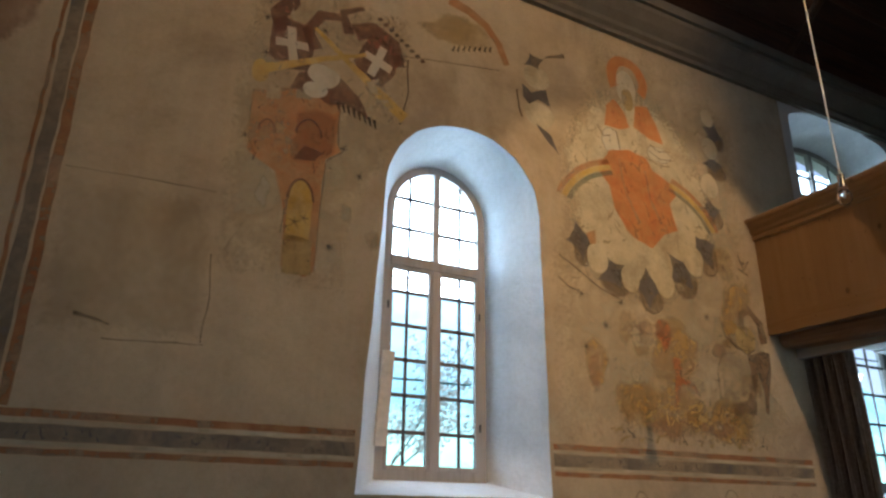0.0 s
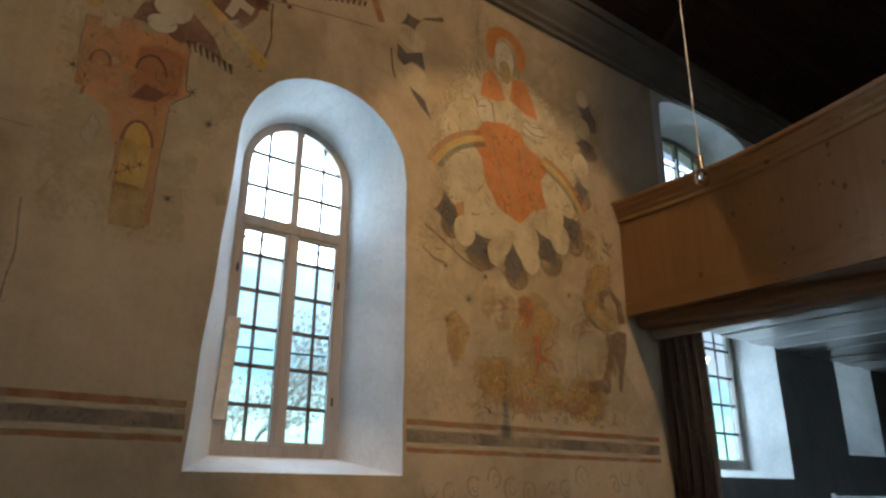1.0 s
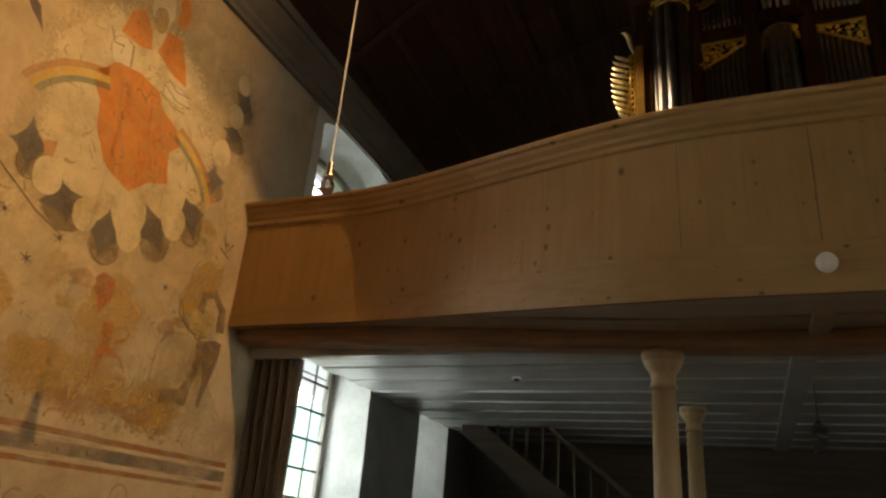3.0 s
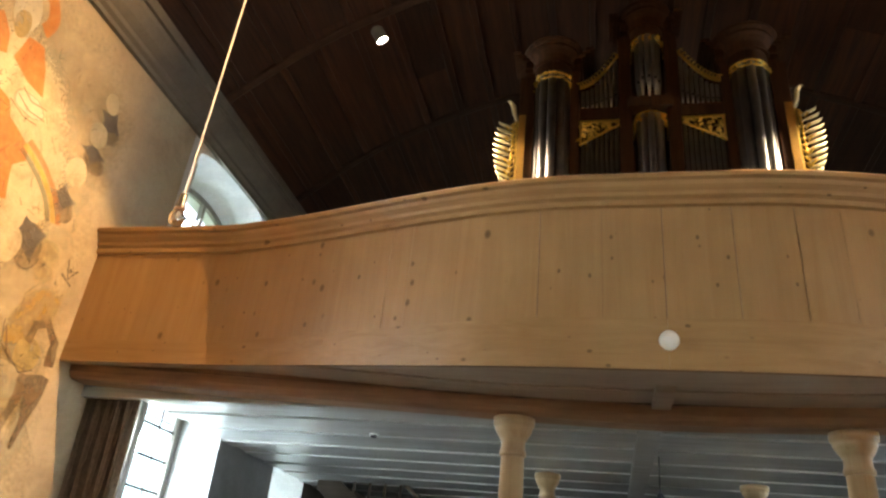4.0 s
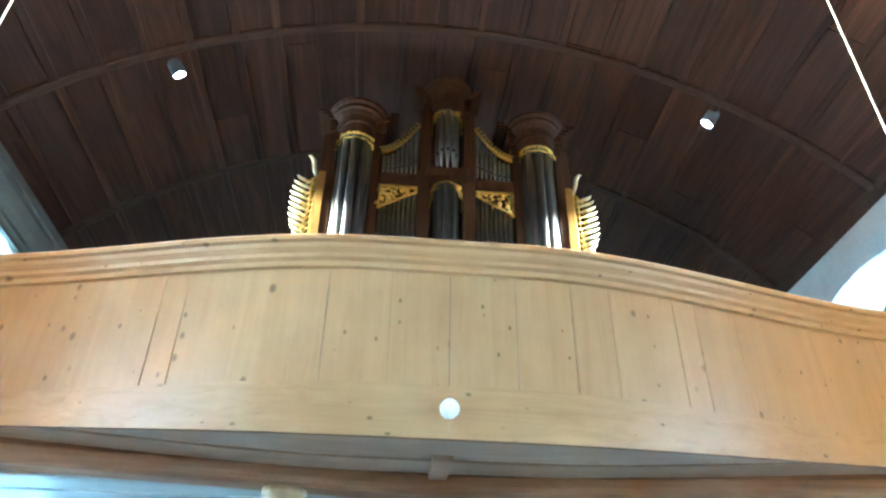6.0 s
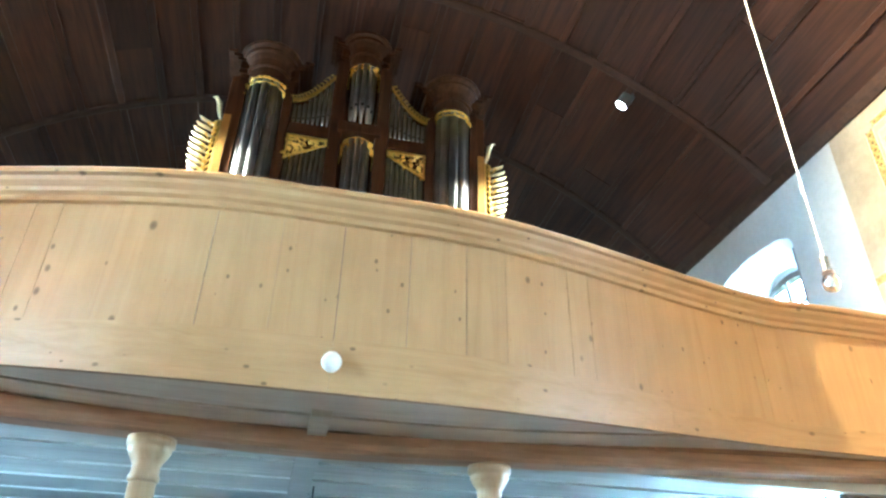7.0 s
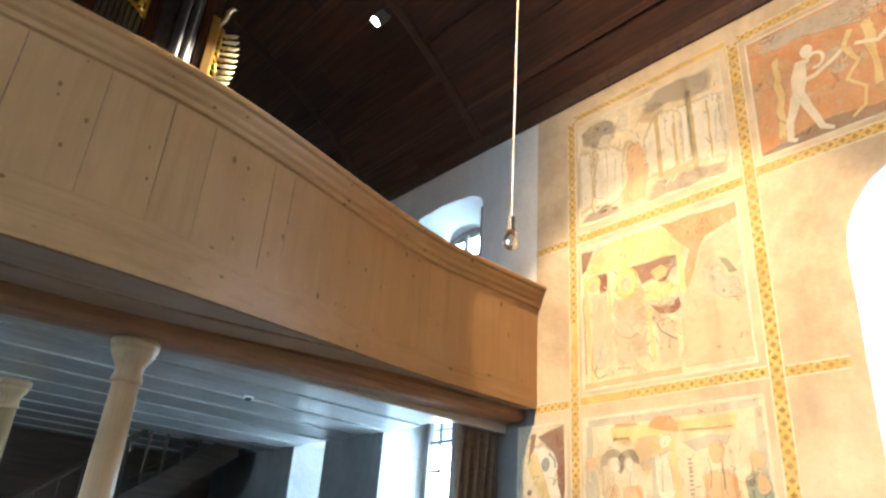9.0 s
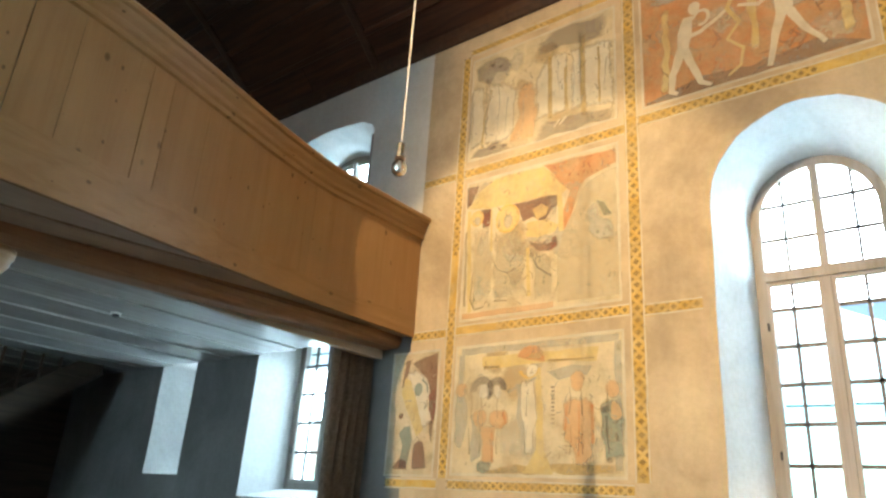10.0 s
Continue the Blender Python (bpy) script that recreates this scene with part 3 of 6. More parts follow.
def sweep_front(profile, y0, y1, steps, closed=True):
    """profile: (out, z or function of y) swept along the curved front."""
    bm = bmesh.new()
    rings = []
    for i in range(steps + 1):
        y = y0 + (y1 - y0) * i / steps
        n = out_dir(y)
        ring = []
        for out, z in profile:
            zz = z(y) if callable(z) else z
            yy = max(-W, min(W, y + n.y * out))
            ring.append(bm.verts.new((front_x(y) + n.x * out, yy, zz)))
        rings.append(ring)
    k = len(profile)
    for lo, hi in zip(rings, rings[1:]):
        for j in range(k if closed else k - 1):
            bm.faces.new((lo[j], lo[(j + 1) % k], hi[(j + 1) % k], hi[j]))
    if closed:
        bm.faces.new(rings[0])
        bm.faces.new(rings[-1][::-1])
    bmesh.ops.recalc_face_normals(bm, faces=bm.faces)
    return bm


gallery = thing("organ_gallery", "curved pine gallery front spanning the nave on columns", "gallery", at=(6.1, 0, 3.2))
gallery_inverse = Matrix.Translation((-6.1, 0, -3.2))


def under(ob, parent_at):
    """Keeps an object's world place under a parent that stands at parent_at."""
    ob.matrix_parent_inverse = Matrix.Translation(tuple(-c for c in parent_at))
    return ob


GA = (6.1, 0, 3.2)
edges = [-4.9, -4.4, -3.9, -3.45, -3.0, -2.55, -2.15, -1.81, -1.63, -1.13, -0.843, -0.45, 0.0, 0.40, 0.824, 1.415, 1.80, 1.975, 2.4, 2.85, 3.3, 3.8, 4.3, 4.9]
open_joints = {-1.81: 0.0022, -1.63: 0.0028, -1.13: 0.0022, -0.843: 0.0030, -0.45: 0.0028, 0.0: 0.0042, 0.40: 0.0012, 0.824: 0.0035, 1.80: 0.002, 1.975: 0.003}
rngb = random.Random(11)
for a, b in zip(edges, edges[1:]):
    proud = rngb.uniform(-0.0015, 0.0015)
    ob = part("board", sweep_front([(0.0 + proud, 3.40), (0.0 + proud, 4.272), (-0.03, 4.272), (-0.03, 3.40)], a + open_joints.get(a, 0.0004), b - open_joints.get(b, 0.0004), 5), PINE, gallery)
    under(ob, GA)
under(part("backing", sweep_front([(-0.012, front_low), (-0.012, 4.28), (-0.034, 4.28), (-0.034, front_low)], -W, W, 72), BEAM_WOOD, gallery, "dark backing behind the boards"), GA)
for a, b in ((-4.9, -2.45), (-2.45, 0.0), (0.0, 2.45), (2.45, 4.9)):
    under(part("skirting_board", sweep_front([(0.004, front_low), (0.004, 3.404), (-0.011, 3.404), (-0.011, front_low)], a + 0.001, b - 0.001, 20), PINE_LONG, gallery), GA)
rail = part("top_rail", sweep_front([(0.004, 4.227), (0.030, 4.234), (0.030, 4.274), (0.018, 4.279), (0.046, 4.300), (0.054, 4.327), (0.040, 4.333), (0.072, 4.367), (0.086, 4.394), (0.074, 4.399), (0.106, 4.410), (0.114, 4.434), (0.102, 4.454), (0.07, 4.462), (-0.12, 4.462), (-0.12, 4.382), (-0.034, 4.372), (-0.034, 4.227)], -W, W, 84), PINE_LONG, gallery, "moulded pine top rail")
under(rail, GA)
# floor of the gallery and boarded underside
under(part("deck", boxed(6.16, X1, -W + 0.002, W - 0.002, 3.30, 3.58), OLD_WOOD, gallery, "dark wooden gallery deck"), GA)


def build_soffit(x0, x1, z, width, mat, name, label, seed, gap=0.006):
    bm = bmesh.new()
    rng = random.Random(seed)
    x = x0
    while x < x1 - 0.02:
        e = min(x + width, x1)
        dz = rng.uniform(0, 0.004) + (0.016 if int(round((x - x0) / width)) % 2 else 0.0)
        box(bm, x + gap / 2, e - gap / 2, -W + 0.002, W - 0.002, z + dz, z + 0.04)
        x = e
    box(bm, x0, x1, -W + 0.002, W - 0.002, z + 0.025, z + 0.045)
    return tagged(part(name, bm, mat), label, "ceiling", kind="structure")


build_soffit(6.56, X1, 3.235, 0.31, WHITE_BOARD, "ceiling_under_gallery", "white painted boards under the organ gallery", 3, 0.012)
# underside of the curved overhang


def build_overhang():
    bm = bmesh.new()
    n = 60
    cols = []
    for i in range(n + 1):
        y = -W + 0.003 + (2 * W - 0.006) * i / n
        xa = front_x(y) + 0.02
        low = front_low(y) + 0.012
        xb, up = (5.93, low + 0.15) if xa < 5.90 else (xa + 0.03, low + 0.002)
        cols.append([bm.verts.new((x, y, z)) for x, z in ((xa, low), (xb, low + 0.001), (xb + 0.002, up), (xb + 0.053, up + 0.0005), (xb + 0.055, low + 0.003), (6.30, low + 0.004), (6.30, 3.34), (xa, 3.34))])
    for a, b in zip(cols, cols[1:]):
        for k in range(8):
            bm.faces.new((a[k], a[(k + 1) % 8], b[(k + 1) % 8], b[k]))
    bmesh.ops.recalc_face_normals(bm, faces=bm.faces)
    return bm


under(part("underside", build_overhang(), GREY_BOARD, gallery, "grey boards under the curved overhang"), GA)
under(part("bracket", boxed(5.84, 6.26, -0.065, 0.065, 3.035, 3.10, 0.008), GREY_BOARD, gallery), GA)


def build_beam():
    bm = bmesh.new()
    prof = [(6.27, 3.14), (6.27, 3.07), (6.25, 3.055), (6.25, 2.99), (6.27, 2.955), (6.30, 2.935), (6.48, 2.935), (6.48, 3.24), (6.27, 3.24)]
    rings = []
    for i in range(25):
        y = (-W + 0.002) + (2 * W - 0.004) * i / 24
        up = 0.040 * (math.sqrt(y * y + 0.25) - 0.5) + 0.006
        rings.append([bm.verts.new((x, y, min(z + up, 3.24))) for x, z in prof])
    for a, b in zip(rings, rings[1:]):
        for k in range(len(prof)):
            j = (k + 1) % len(prof)
            bm.faces.new((a[k], a[j], b[j], b[k]))
    bm.faces.new(rings[0])
    bm.faces.new(rings[-1][::-1])
    bmesh.ops.recalc_face_normals(bm, faces=bm.faces)
    return bm


under(part("beam", build_beam(), BEAM_WOOD, gallery, "reddish brown moulded beam"), GA)

under(part("white_strip", boxed(6.482, 6.56, -W + 0.003, W - 0.003, 3.02, 3.24, 0.006), WHITE_BOARD, gallery, "white strip behind the beam"), GA)
tagged(part("ceiling_board", boxed(6.562, X1 - 0.01, -0.10, 0.10, 3.205, 3.238, 0.004), WHITE_BOARD), "flat white board along the ceiling under the gallery", "board", kind="structure")

# white ball lamp under the front
globe = thing("globe_lamp", "small white glass ball lamp on the gallery front", "lamp", at=(5.43, 0, 3.237))
part("globe", lathe([(0.004, -0.062), (0.03, -0.055), (0.05, -0.036), (0.061, -0.012), (0.061, 0.012), (0.05, 0.036), (0.03, 0.055), (0.004, 0.062)], 20), MILK, globe)
smooth(globe.children[0])
part("socket", boxed(0.04, 0.075, -0.02, 0.02, -0.02, 0.02, 0.005), DARK_METAL, globe)


def column(x, y, group, lift=0.0):
    col = thing("column", "turned cream painted wooden column carrying the gallery", "column", group, at=(x, y, 0))
    part("base", lathe([(0.15, 0), (0.15, 0.10), (0.13, 0.13), (0.135, 0.18), (0.105, 0.22)], 24), COLUMN_PAINT, col)
    smooth(part("shaft", lathe([(0.100, 0.22), (0.104, 0.9), (0.098, 1.8), (0.084, 2.68 + lift)], 28), COLUMN_PAINT, col))
    cap = lathe([(r, z + lift) for r, z in ((0.084, 2.68), (0.096, 2.69), (0.099, 2.715), (0.088, 2.735), (0.088, 2.79), (0.100, 2.81), (0.128, 2.855), (0.138, 2.88), (0.138, 2.905), (0.153, 2.91), (0.153, 2.962), (0.05, 2.963))], 28)
    smooth(part("capital", cap, COLUMN_PAINT, col))
    return col


col0 = column(6.40, 1.05, "gallery columns", -0.002)
copy_thing(col0, pose(6.40, -1.25, 0))
col1 = column(9.9, 1.05, "rear gallery columns", 0.272)
copy_thing(col1, pose(9.9, -1.25, 0))


def curtain(side):
    cur = thing("curtain", "dark brown gathered curtain hanging under the gallery beam", "curtain", "gallery curtains", at=(6.62, side * 4.64, 0))
    bm = bmesh.new()
    n, rows = 104, 14
    grid = []
    for j in range(rows + 1):
        z = 0.004 + 3.19 * j / rows
        grid.append([bm.verts.new((0.045 * math.sin(i * 0.78 + 0.35 * math.sin(z * 1.3)) * (0.75 + 0.25 * math.sin(z * 2 + i)) + 0.02 * math.sin(z * 1.1), side * (-0.245 + 0.49 * i / n) + 0.012 * math.sin(z * 2 + i * 0.5), z)) for i in range(n + 1)])
    for a, b in zip(grid, grid[1:]):
        for i in range(n):
            bm.faces.new((a[i], a[i + 1], b[i + 1], b[i]))
    bmesh.ops.solidify(bm, geom=bm.faces[:], thickness=0.006)
    smooth(part("cloth", bm, CURTAIN, cur))
    part("rod", tube([(0, -0.25, 3.215), (0, 0.25, 3.215)], 0.012), DARK_METAL, cur)
    return cur


curtain(1)
curtain(-1)


# ---------------------------------------------------------------- organ
OY, OX = -0.14, 7.62
organ = thing("pipe_organ", "dark wood pipe organ case with gilded carving and tin pipes", "organ", at=(OX, OY, 3.58))


def op(name, bm, mat, label="", parent=None):
    """Organ part; its mesh is given from the organ's front middle, z from the church floor."""
    ob = part(name, bm, mat, parent or organ, label)
    for v in ob.data.vertices:
        v.co.z -= 3.58
    return ob


def crown(y, z0, z1, r):
    """Half-round drum under a flaring moulded cornice with return pieces at its sides."""
    h = z1 - z0
    prof = [(r * 0.60, z0), (r * 0.64, z0 + 0.04 * h), (r * 0.60, z0 + 0.08 * h), (r * 0.58, z0 + 0.36 * h), (r * 0.66, z0 + 0.38 * h), (r * 0.67, z0 + 0.46 * h), (r * 0.62, z0 + 0.49 * h), (r * 0.65, z0 + 0.60 * h), (r * 0.74, z0 + 0.72 * h), (r * 0.82, z0 + 0.77 * h), (r * 0.83, z0 + 0.84 * h), (r * 0.93, z0 + 0.90 * h), (r * 0.94, z0 + 0.97 * h), (r * 0.88, z1), (0.02, z1)]
    bm = lathe(prof, 40, (0.10, y), math.pi / 2, 3 * math.pi / 2)
    box(bm, 0.10, 0.42, y - r * 0.9, y + r * 0.9, z0, z1)
    for s in (-1, 1):
        for k, (out, za, zb) in enumerate(((0.70, 0.0, 0.36), (0.76, 0.36, 0.48), (0.74, 0.48, 0.72), (0.86, 0.72, 0.80), (1.0, 0.80, 0.88), (1.14, 0.88, 0.97))):
            box(bm, 0.06 - 0.018 * k, 0.41, y + s * r * out - 0.05, y + s * r * out + 0.05, z0 + za * h, z0 + zb * h, 0.006)
    return op("crown", bm, CASE_WOOD, "moulded dark wooden tower crown")


def pipe(parent, x, y, z0, z1, r):
    foot = min(0.32, (z1 - z0) * 0.28)
    bm = lathe([(r * 0.25, z0), (r, z0 + foot), (r, z1), (r * 0.9, z1 + 0.004)], 12, (x, y))
    ob = smooth(op("pipe", bm, TIN, "", parent))
    lip = bmesh.new()
    box(lip, x - r * 1.01, x - r * 0.80, y - r * 0.45, y + r * 0.45, z0 + foot - 0.01, z0 + foot + r * 0.7)
    op("mouth", lip, DARK_METAL, "", ob)


def leaf(bm, p, ang, size, turn=0.0):
    """One carved leaf; turn swings it round the upright."""
    rows = []
    for i in range(6):
        u = i / 5
        v = 0.30 * math.sin(math.pi * u) * (1 - 0.35 * u) * size
        pair = []
        for w, d in ((v, -0.008 - 0.25 * size * math.sin(math.pi * u)), (-v * 0.7, 0.0)):
            along, up = math.cos(ang) * u * size - math.sin(ang) * w, math.sin(ang) * u * size + math.cos(ang) * w
            pair.append(bm.verts.new((p[0] + d * math.cos(turn) - along * math.sin(turn), p[1] + along * math.cos(turn) + d * math.sin(turn), p[2] + up)))
        rows.append(pair)
    for a, c in zip(rows, rows[1:]):
        bm.faces.new((a[0], c[0], c[1], a[1]))


def openwork(y0, y1, top, drop0, drop1, seed):
    """Gilded leaf carving filling a wedge under a straight rail."""
    rng = random.Random(seed)
    bm = bmesh.new()
    for i in range(15):
        u = (i + 0.5) / 15
        deep = drop0 + (drop1 - drop0) * u
        for j in range(max(1, round(deep / 0.045))):
            leaf(bm, (-0.02, y0 + (y1 - y0) * u + rng.uniform(-0.012, 0.012), top - deep * (j + 0.5) / max(1, round(deep / 0.045))), rng.uniform(0, 6.28), rng.uniform(0.045, 0.07))
    return bm


def valance(cx, cy, z, r, seed):
    """Gilded leaves bent round a pipe tower's head, hanging lower at its sides."""
    rng = random.Random(seed)
    bm = bmesh.new()
    n = 15
    for i in range(n):
        a = math.pi / 2 + math.pi * i / (n - 1)
        side = abs(math.sin(a))
        deep = 0.045 + 0.19 * side ** 4
        turn = math.pi - a
        for j in range(max(1, round(deep / 0.04))):
            zz = z - deep * (j + 0.6) / max(1, round(deep / 0.04))
            leaf(bm, (cx + r * math.cos(a), cy + r * math.sin(a), zz), rng.choice((-1.9, -1.2, 0.5, 2.6)) + rng.uniform(-0.3, 0.3), rng.uniform(0.045, 0.065), -turn)
    return bm


def ribbon(y0, y1, z_of, x, w):
    bm = bmesh.new()
    n = 14
    rows = [[bm.verts.new((xx, y0 + (y1 - y0) * i / n, z_of(y0 + (y1 - y0) * i / n) + dz)) for xx, dz in ((x, -w), (x - 0.025, -w), (x - 0.03, 0), (x - 0.025, w), (x, w))] for i in range(n + 1)]
    for a, b in zip(rows, rows[1:]):
        for k in range(4):
            bm.faces.new((a[k], a[k + 1], b[k + 1], b[k]))
    return bm


op("body", boxed(0.10, 0.85, -1.42, 1.42, 3.58, 6.95, 0.01), CASE_WOOD)
op("body_top", boxed(0.10, 0.85, -1.42, 1.42, 6.95, 7.30, 0.01), CASE_WOOD)
op("tower_back", boxed(0.10, 0.85, -1.42, -0.74, 7.30, 7.5, 0.01), CASE_WOOD)
op("tower_back", boxed(0.10, 0.85, 0.74, 1.42, 7.30, 7.5, 0.01), CASE_WOOD)
op("tower_back", boxed(0.10, 0.85, -0.28, 0.28, 7.30, 8.05, 0.01), CASE_WOOD)
for s in (-1, 1):
    op("post", boxed(-0.02, 0.14, s * 1.28, s * 1.46, 3.58, 7.38, 0.012), CASE_WOOD)
    op("post", boxed(-0.02, 0.14, s * 0.77, s * 0.88, 3.58, 7.38, 0.012), CASE_WOOD)
    op("post", boxed(-0.02, 0.14, s * 0.185, s * 0.33, 3.58, 7.90, 0.012), CASE_WOOD)
    op("rail", boxed(-0.03, 0.14, s * 0.33, s * 0.77, 6.70, 6.83, 0.012), CASE_WOOD)
    op("rail", boxed(-0.03, 0.14, s * 0.33, s * 0.77, 5.0, 5.12, 0.012), CASE_WOOD)
    # added strip: warm spotlight on the outer post, given as honey colour
    op("gilded_edge", boxed(-0.038, -0.022, s * 1.375, s * 1.455, 5.0, 6.80, 0.004), HONEY, "honey-coloured strip for the spotlit edge of the outer post")
    crown(s * 1.08, 7.34, 7.80, 0.38)
    tower = op("pipe_tower", boxed(-0.06, 0.09, s * 1.08 - 0.21, s * 1.08 + 0.21, 5.0, 5.12, 0.01), CASE_WOOD)
    for k in range(5):
        a = math.pi / 2 + math.pi * (k + 0.5) / 5
        pipe(tower, 0.08 + 0.165 * math.cos(a), s * 1.08 + 0.165 * math.sin(a), 5.12, 7.33, 0.050)
    tagged(op("gilding", valance(0.08, s * 1.08, 7.325, 0.228, 5 + s), GOLD, "gilded carved leaves over the pipes"), kind="stuff")
    for zb in (7.34, 7.27):
        op("gilded_band", lathe([(0.205, zb - 0.012), (0.220, zb), (0.205, zb + 0.012)], 24, (0.08, s * 1.08), math.pi / 2, 3 * math.pi / 2), GOLD)
    # upper and lower flats of small pipes
    upper = op("pipe_flat", boxed(0.0, 0.06, s * 0.34, s * 0.76, 6.83, 6.88), CASE_WOOD)
    lower = op("pipe_flat", boxed(0.0, 0.06, s * 0.34, s * 0.76, 5.12, 5.16), CASE_WOOD)
    for k in range(8):
        y = s * (0.362 + 0.053 * k)
        u = k / 7
        pipe(upper, 0.03, y, 6.86, 7.58 - 0.44 * math.sin(u * math.pi / 2), 0.021)
        pipe(lower, 0.03, y, 5.14, 6.60 - 0.22 * u, 0.022)
    swag = lambda y: 7.64 - 0.47 * math.sin(min(1, max(0, (abs(y) - 0.32) / 0.46)) * math.pi / 2)
    op("gilded_band", ribbon(s * 0.33, s * 0.77, swag, -0.01, 0.024), GOLD)
    combs = bmesh.new()
    for k in range(13):
        y = s * (0.35 + 0.034 * k)
        z = swag(y) + 0.02
        pts = [(-0.02, y, z), (-0.03, y + s * 0.012, z + 0.035), (-0.02, y + s * 0.034, z + 0.05), (-0.015, y + s * 0.045, z + 0.03)]
        t2 = tube(pts, [0.010, 0.009, 0.007, 0.003], 6)
        me2 = bpy.data.meshes.new("tmp")
        t2.to_mesh(me2)
        t2.free()
        combs.from_mesh(me2)
        bpy.data.meshes.remove(me2)
    op("crest", combs, GOLD, "gilded curled crest")
    tagged(op("gilding", openwork(s * 0.34, s * 0.76, 6.64, 0.05, 0.30, 31 + s), GOLD, "gilded openwork carving"), kind="stuff")
    op("gilded_band", ribbon(s * 0.33, s * 0.77, lambda y: 6.655, -0.02, 0.014), GOLD)
    op("gilded_band", ribbon(s * 0.33, s * 0.77, lambda y: 6.60 - 0.58 * (abs(y) - 0.33), -0.02, 0.012), GOLD)
    op("gilded_band", boxed(-0.045, -0.02, s * 0.755 - 0.012, s * 0.755 + 0.012, 6.33, 6.66, 0.004), GOLD)
    # side wing: an upright spray of gilded feathers on a carved stem, ending in a curled finial
    wing = op("wing", boxed(0.0, 0.05, s * 1.462, s * 1.492, 5.2, 6.74, 0.006), GOLD, "gilded carved side wing")
    op("stem", tube([(0.02, s * (1.545 + 0.03 * math.sin(k * 0.5)), 5.45 + 0.115 * k) for k in range(12)], 0.013, 7), GOLD, "", wing)
    for k in range(15):
        z = 5.62 + 0.076 * k
        reach = 0.06 + 0.145 * math.sqrt(max(0.0, 1 - ((z - 6.34) / 0.46) ** 2))
        y0 = 1.535
        pts = [(0.02, s * y0, z - 0.03), (-0.005, s * (y0 + reach * 0.40), z - 0.012), (-0.01, s * (y0 + reach * 0.78), z + 0.018), (0.0, s * (y0 + reach), z + 0.065)]
        op("feather", tube(pts, [0.009, 0.023, 0.020, 0.003], 7), GILT, "", wing)
        twig = tube([(0.02, s * 1.54, z - 0.02), (0.0, s * 1.515, z + 0.018), (0.01, s * 1.494, z + 0.05)], [0.008, 0.017, 0.005], 6)
        op("leaf", twig, GOLD, "", wing)
        if k % 2:
            op("leaf", tube([(0.0, s * 1.555, z), (-0.02, s * 1.59, z + 0.045), (-0.01, s * 1.575, z + 0.085)], [0.007, 0.014, 0.003], 6), GOLD, "", wing)
    op("finial", tube([(0.03, s * 1.475, 6.74), (0.02, s * 1.515, 6.87), (0.02, s * 1.53, 6.98), (0.03, s * 1.575, 7.06), (0.03, s * 1.615, 7.07)], [0.016, 0.026, 0.030, 0.020, 0.003], 8), GILT, "", wing)
    op("leaf", tube([(0.03, s * 1.47, 6.60), (0.02, s * 1.52, 6.68), (0.02, s * 1.565, 6.70)], [0.012, 0.020, 0.003], 7), GOLD, "", wing)
crown(0, 7.85, 8.31, 0.33)
upper = op("pipe_tower", boxed(-0.08, 0.09, -0.24, 0.24, 6.82, 6.96, 0.01), CASE_WOOD)
lower = op("pipe_tower", boxed(-0.08, 0.09, -0.24, 0.24, 5.0, 5.12, 0.01), CASE_WOOD)
for k in range(5):
    a = math.pi / 2 + math.pi * (k + 0.5) / 5
    pipe(upper, 0.06 + 0.15 * math.cos(a), 0.115 * math.sin(a), 6.94, 7.84, 0.036)
    pipe(lower, 0.06 + 0.15 * math.cos(a), 0.115 * math.sin(a), 5.12, 6.70, 0.036)
for z in (7.84, 6.72):
    for zb in (z, z - 0.06):
        op("gilded_band", lathe([(0.155, zb - 0.011), (0.168, zb), (0.155, zb + 0.011)], 24, (0.06, 0), math.pi / 2, 3 * math.pi / 2), GOLD)
    tagged(op("gilding", valance(0.06, 0, z - 0.015, 0.175, int(z * 10)), GOLD, "gilded carved leaves over the pipes"), kind="stuff")


# ---------------------------------------------------------------- lamps
def pendant(x, y, z):
    lamp = thing("pendant_lamp", "small clear glass pendant on a long pale cord", "lamp", "nave pendants", at=(x, y, z))
    part("cord", tube([(0, 0, 0.16), (0, 0, vault_z(y) - z)], 0.0058, 8), CORD, lamp)
    part("socket", lathe([(0.008, 0.17), (0.022, 0.165), (0.022, 0.09), (0.028, 0.085), (0.028, 0.06), (0.01, 0.055)], 16), STEEL, lamp, "brushed steel lamp holder")
    smooth(part("globe", lathe([(0.014, 0.058), (0.03, 0.046), (0.043, 0.022), (0.047, -0.004), (0.042, -0.028), (0.028, -0.045), (0.006, -0.053)], 20), LAMP_GLASS, lamp, "clear glass bulb cover"))
    smooth(part("bulb", lathe([(0.01, 0.05), (0.012, 0.035), (0.013, 0.012), (0.009, -0.002), (0.003, -0.006)], 12), MILK, lamp, "small white bulb"))
    part("collar", lathe([(0.030, 0.052), (0.034, 0.06), (0.030, 0.068)], 16), COPPER, lamp, "coppery ring")
    return lamp


pendant(4.3, 2.82, 3.50)
pendant(4.3, -2.59, 3.545)


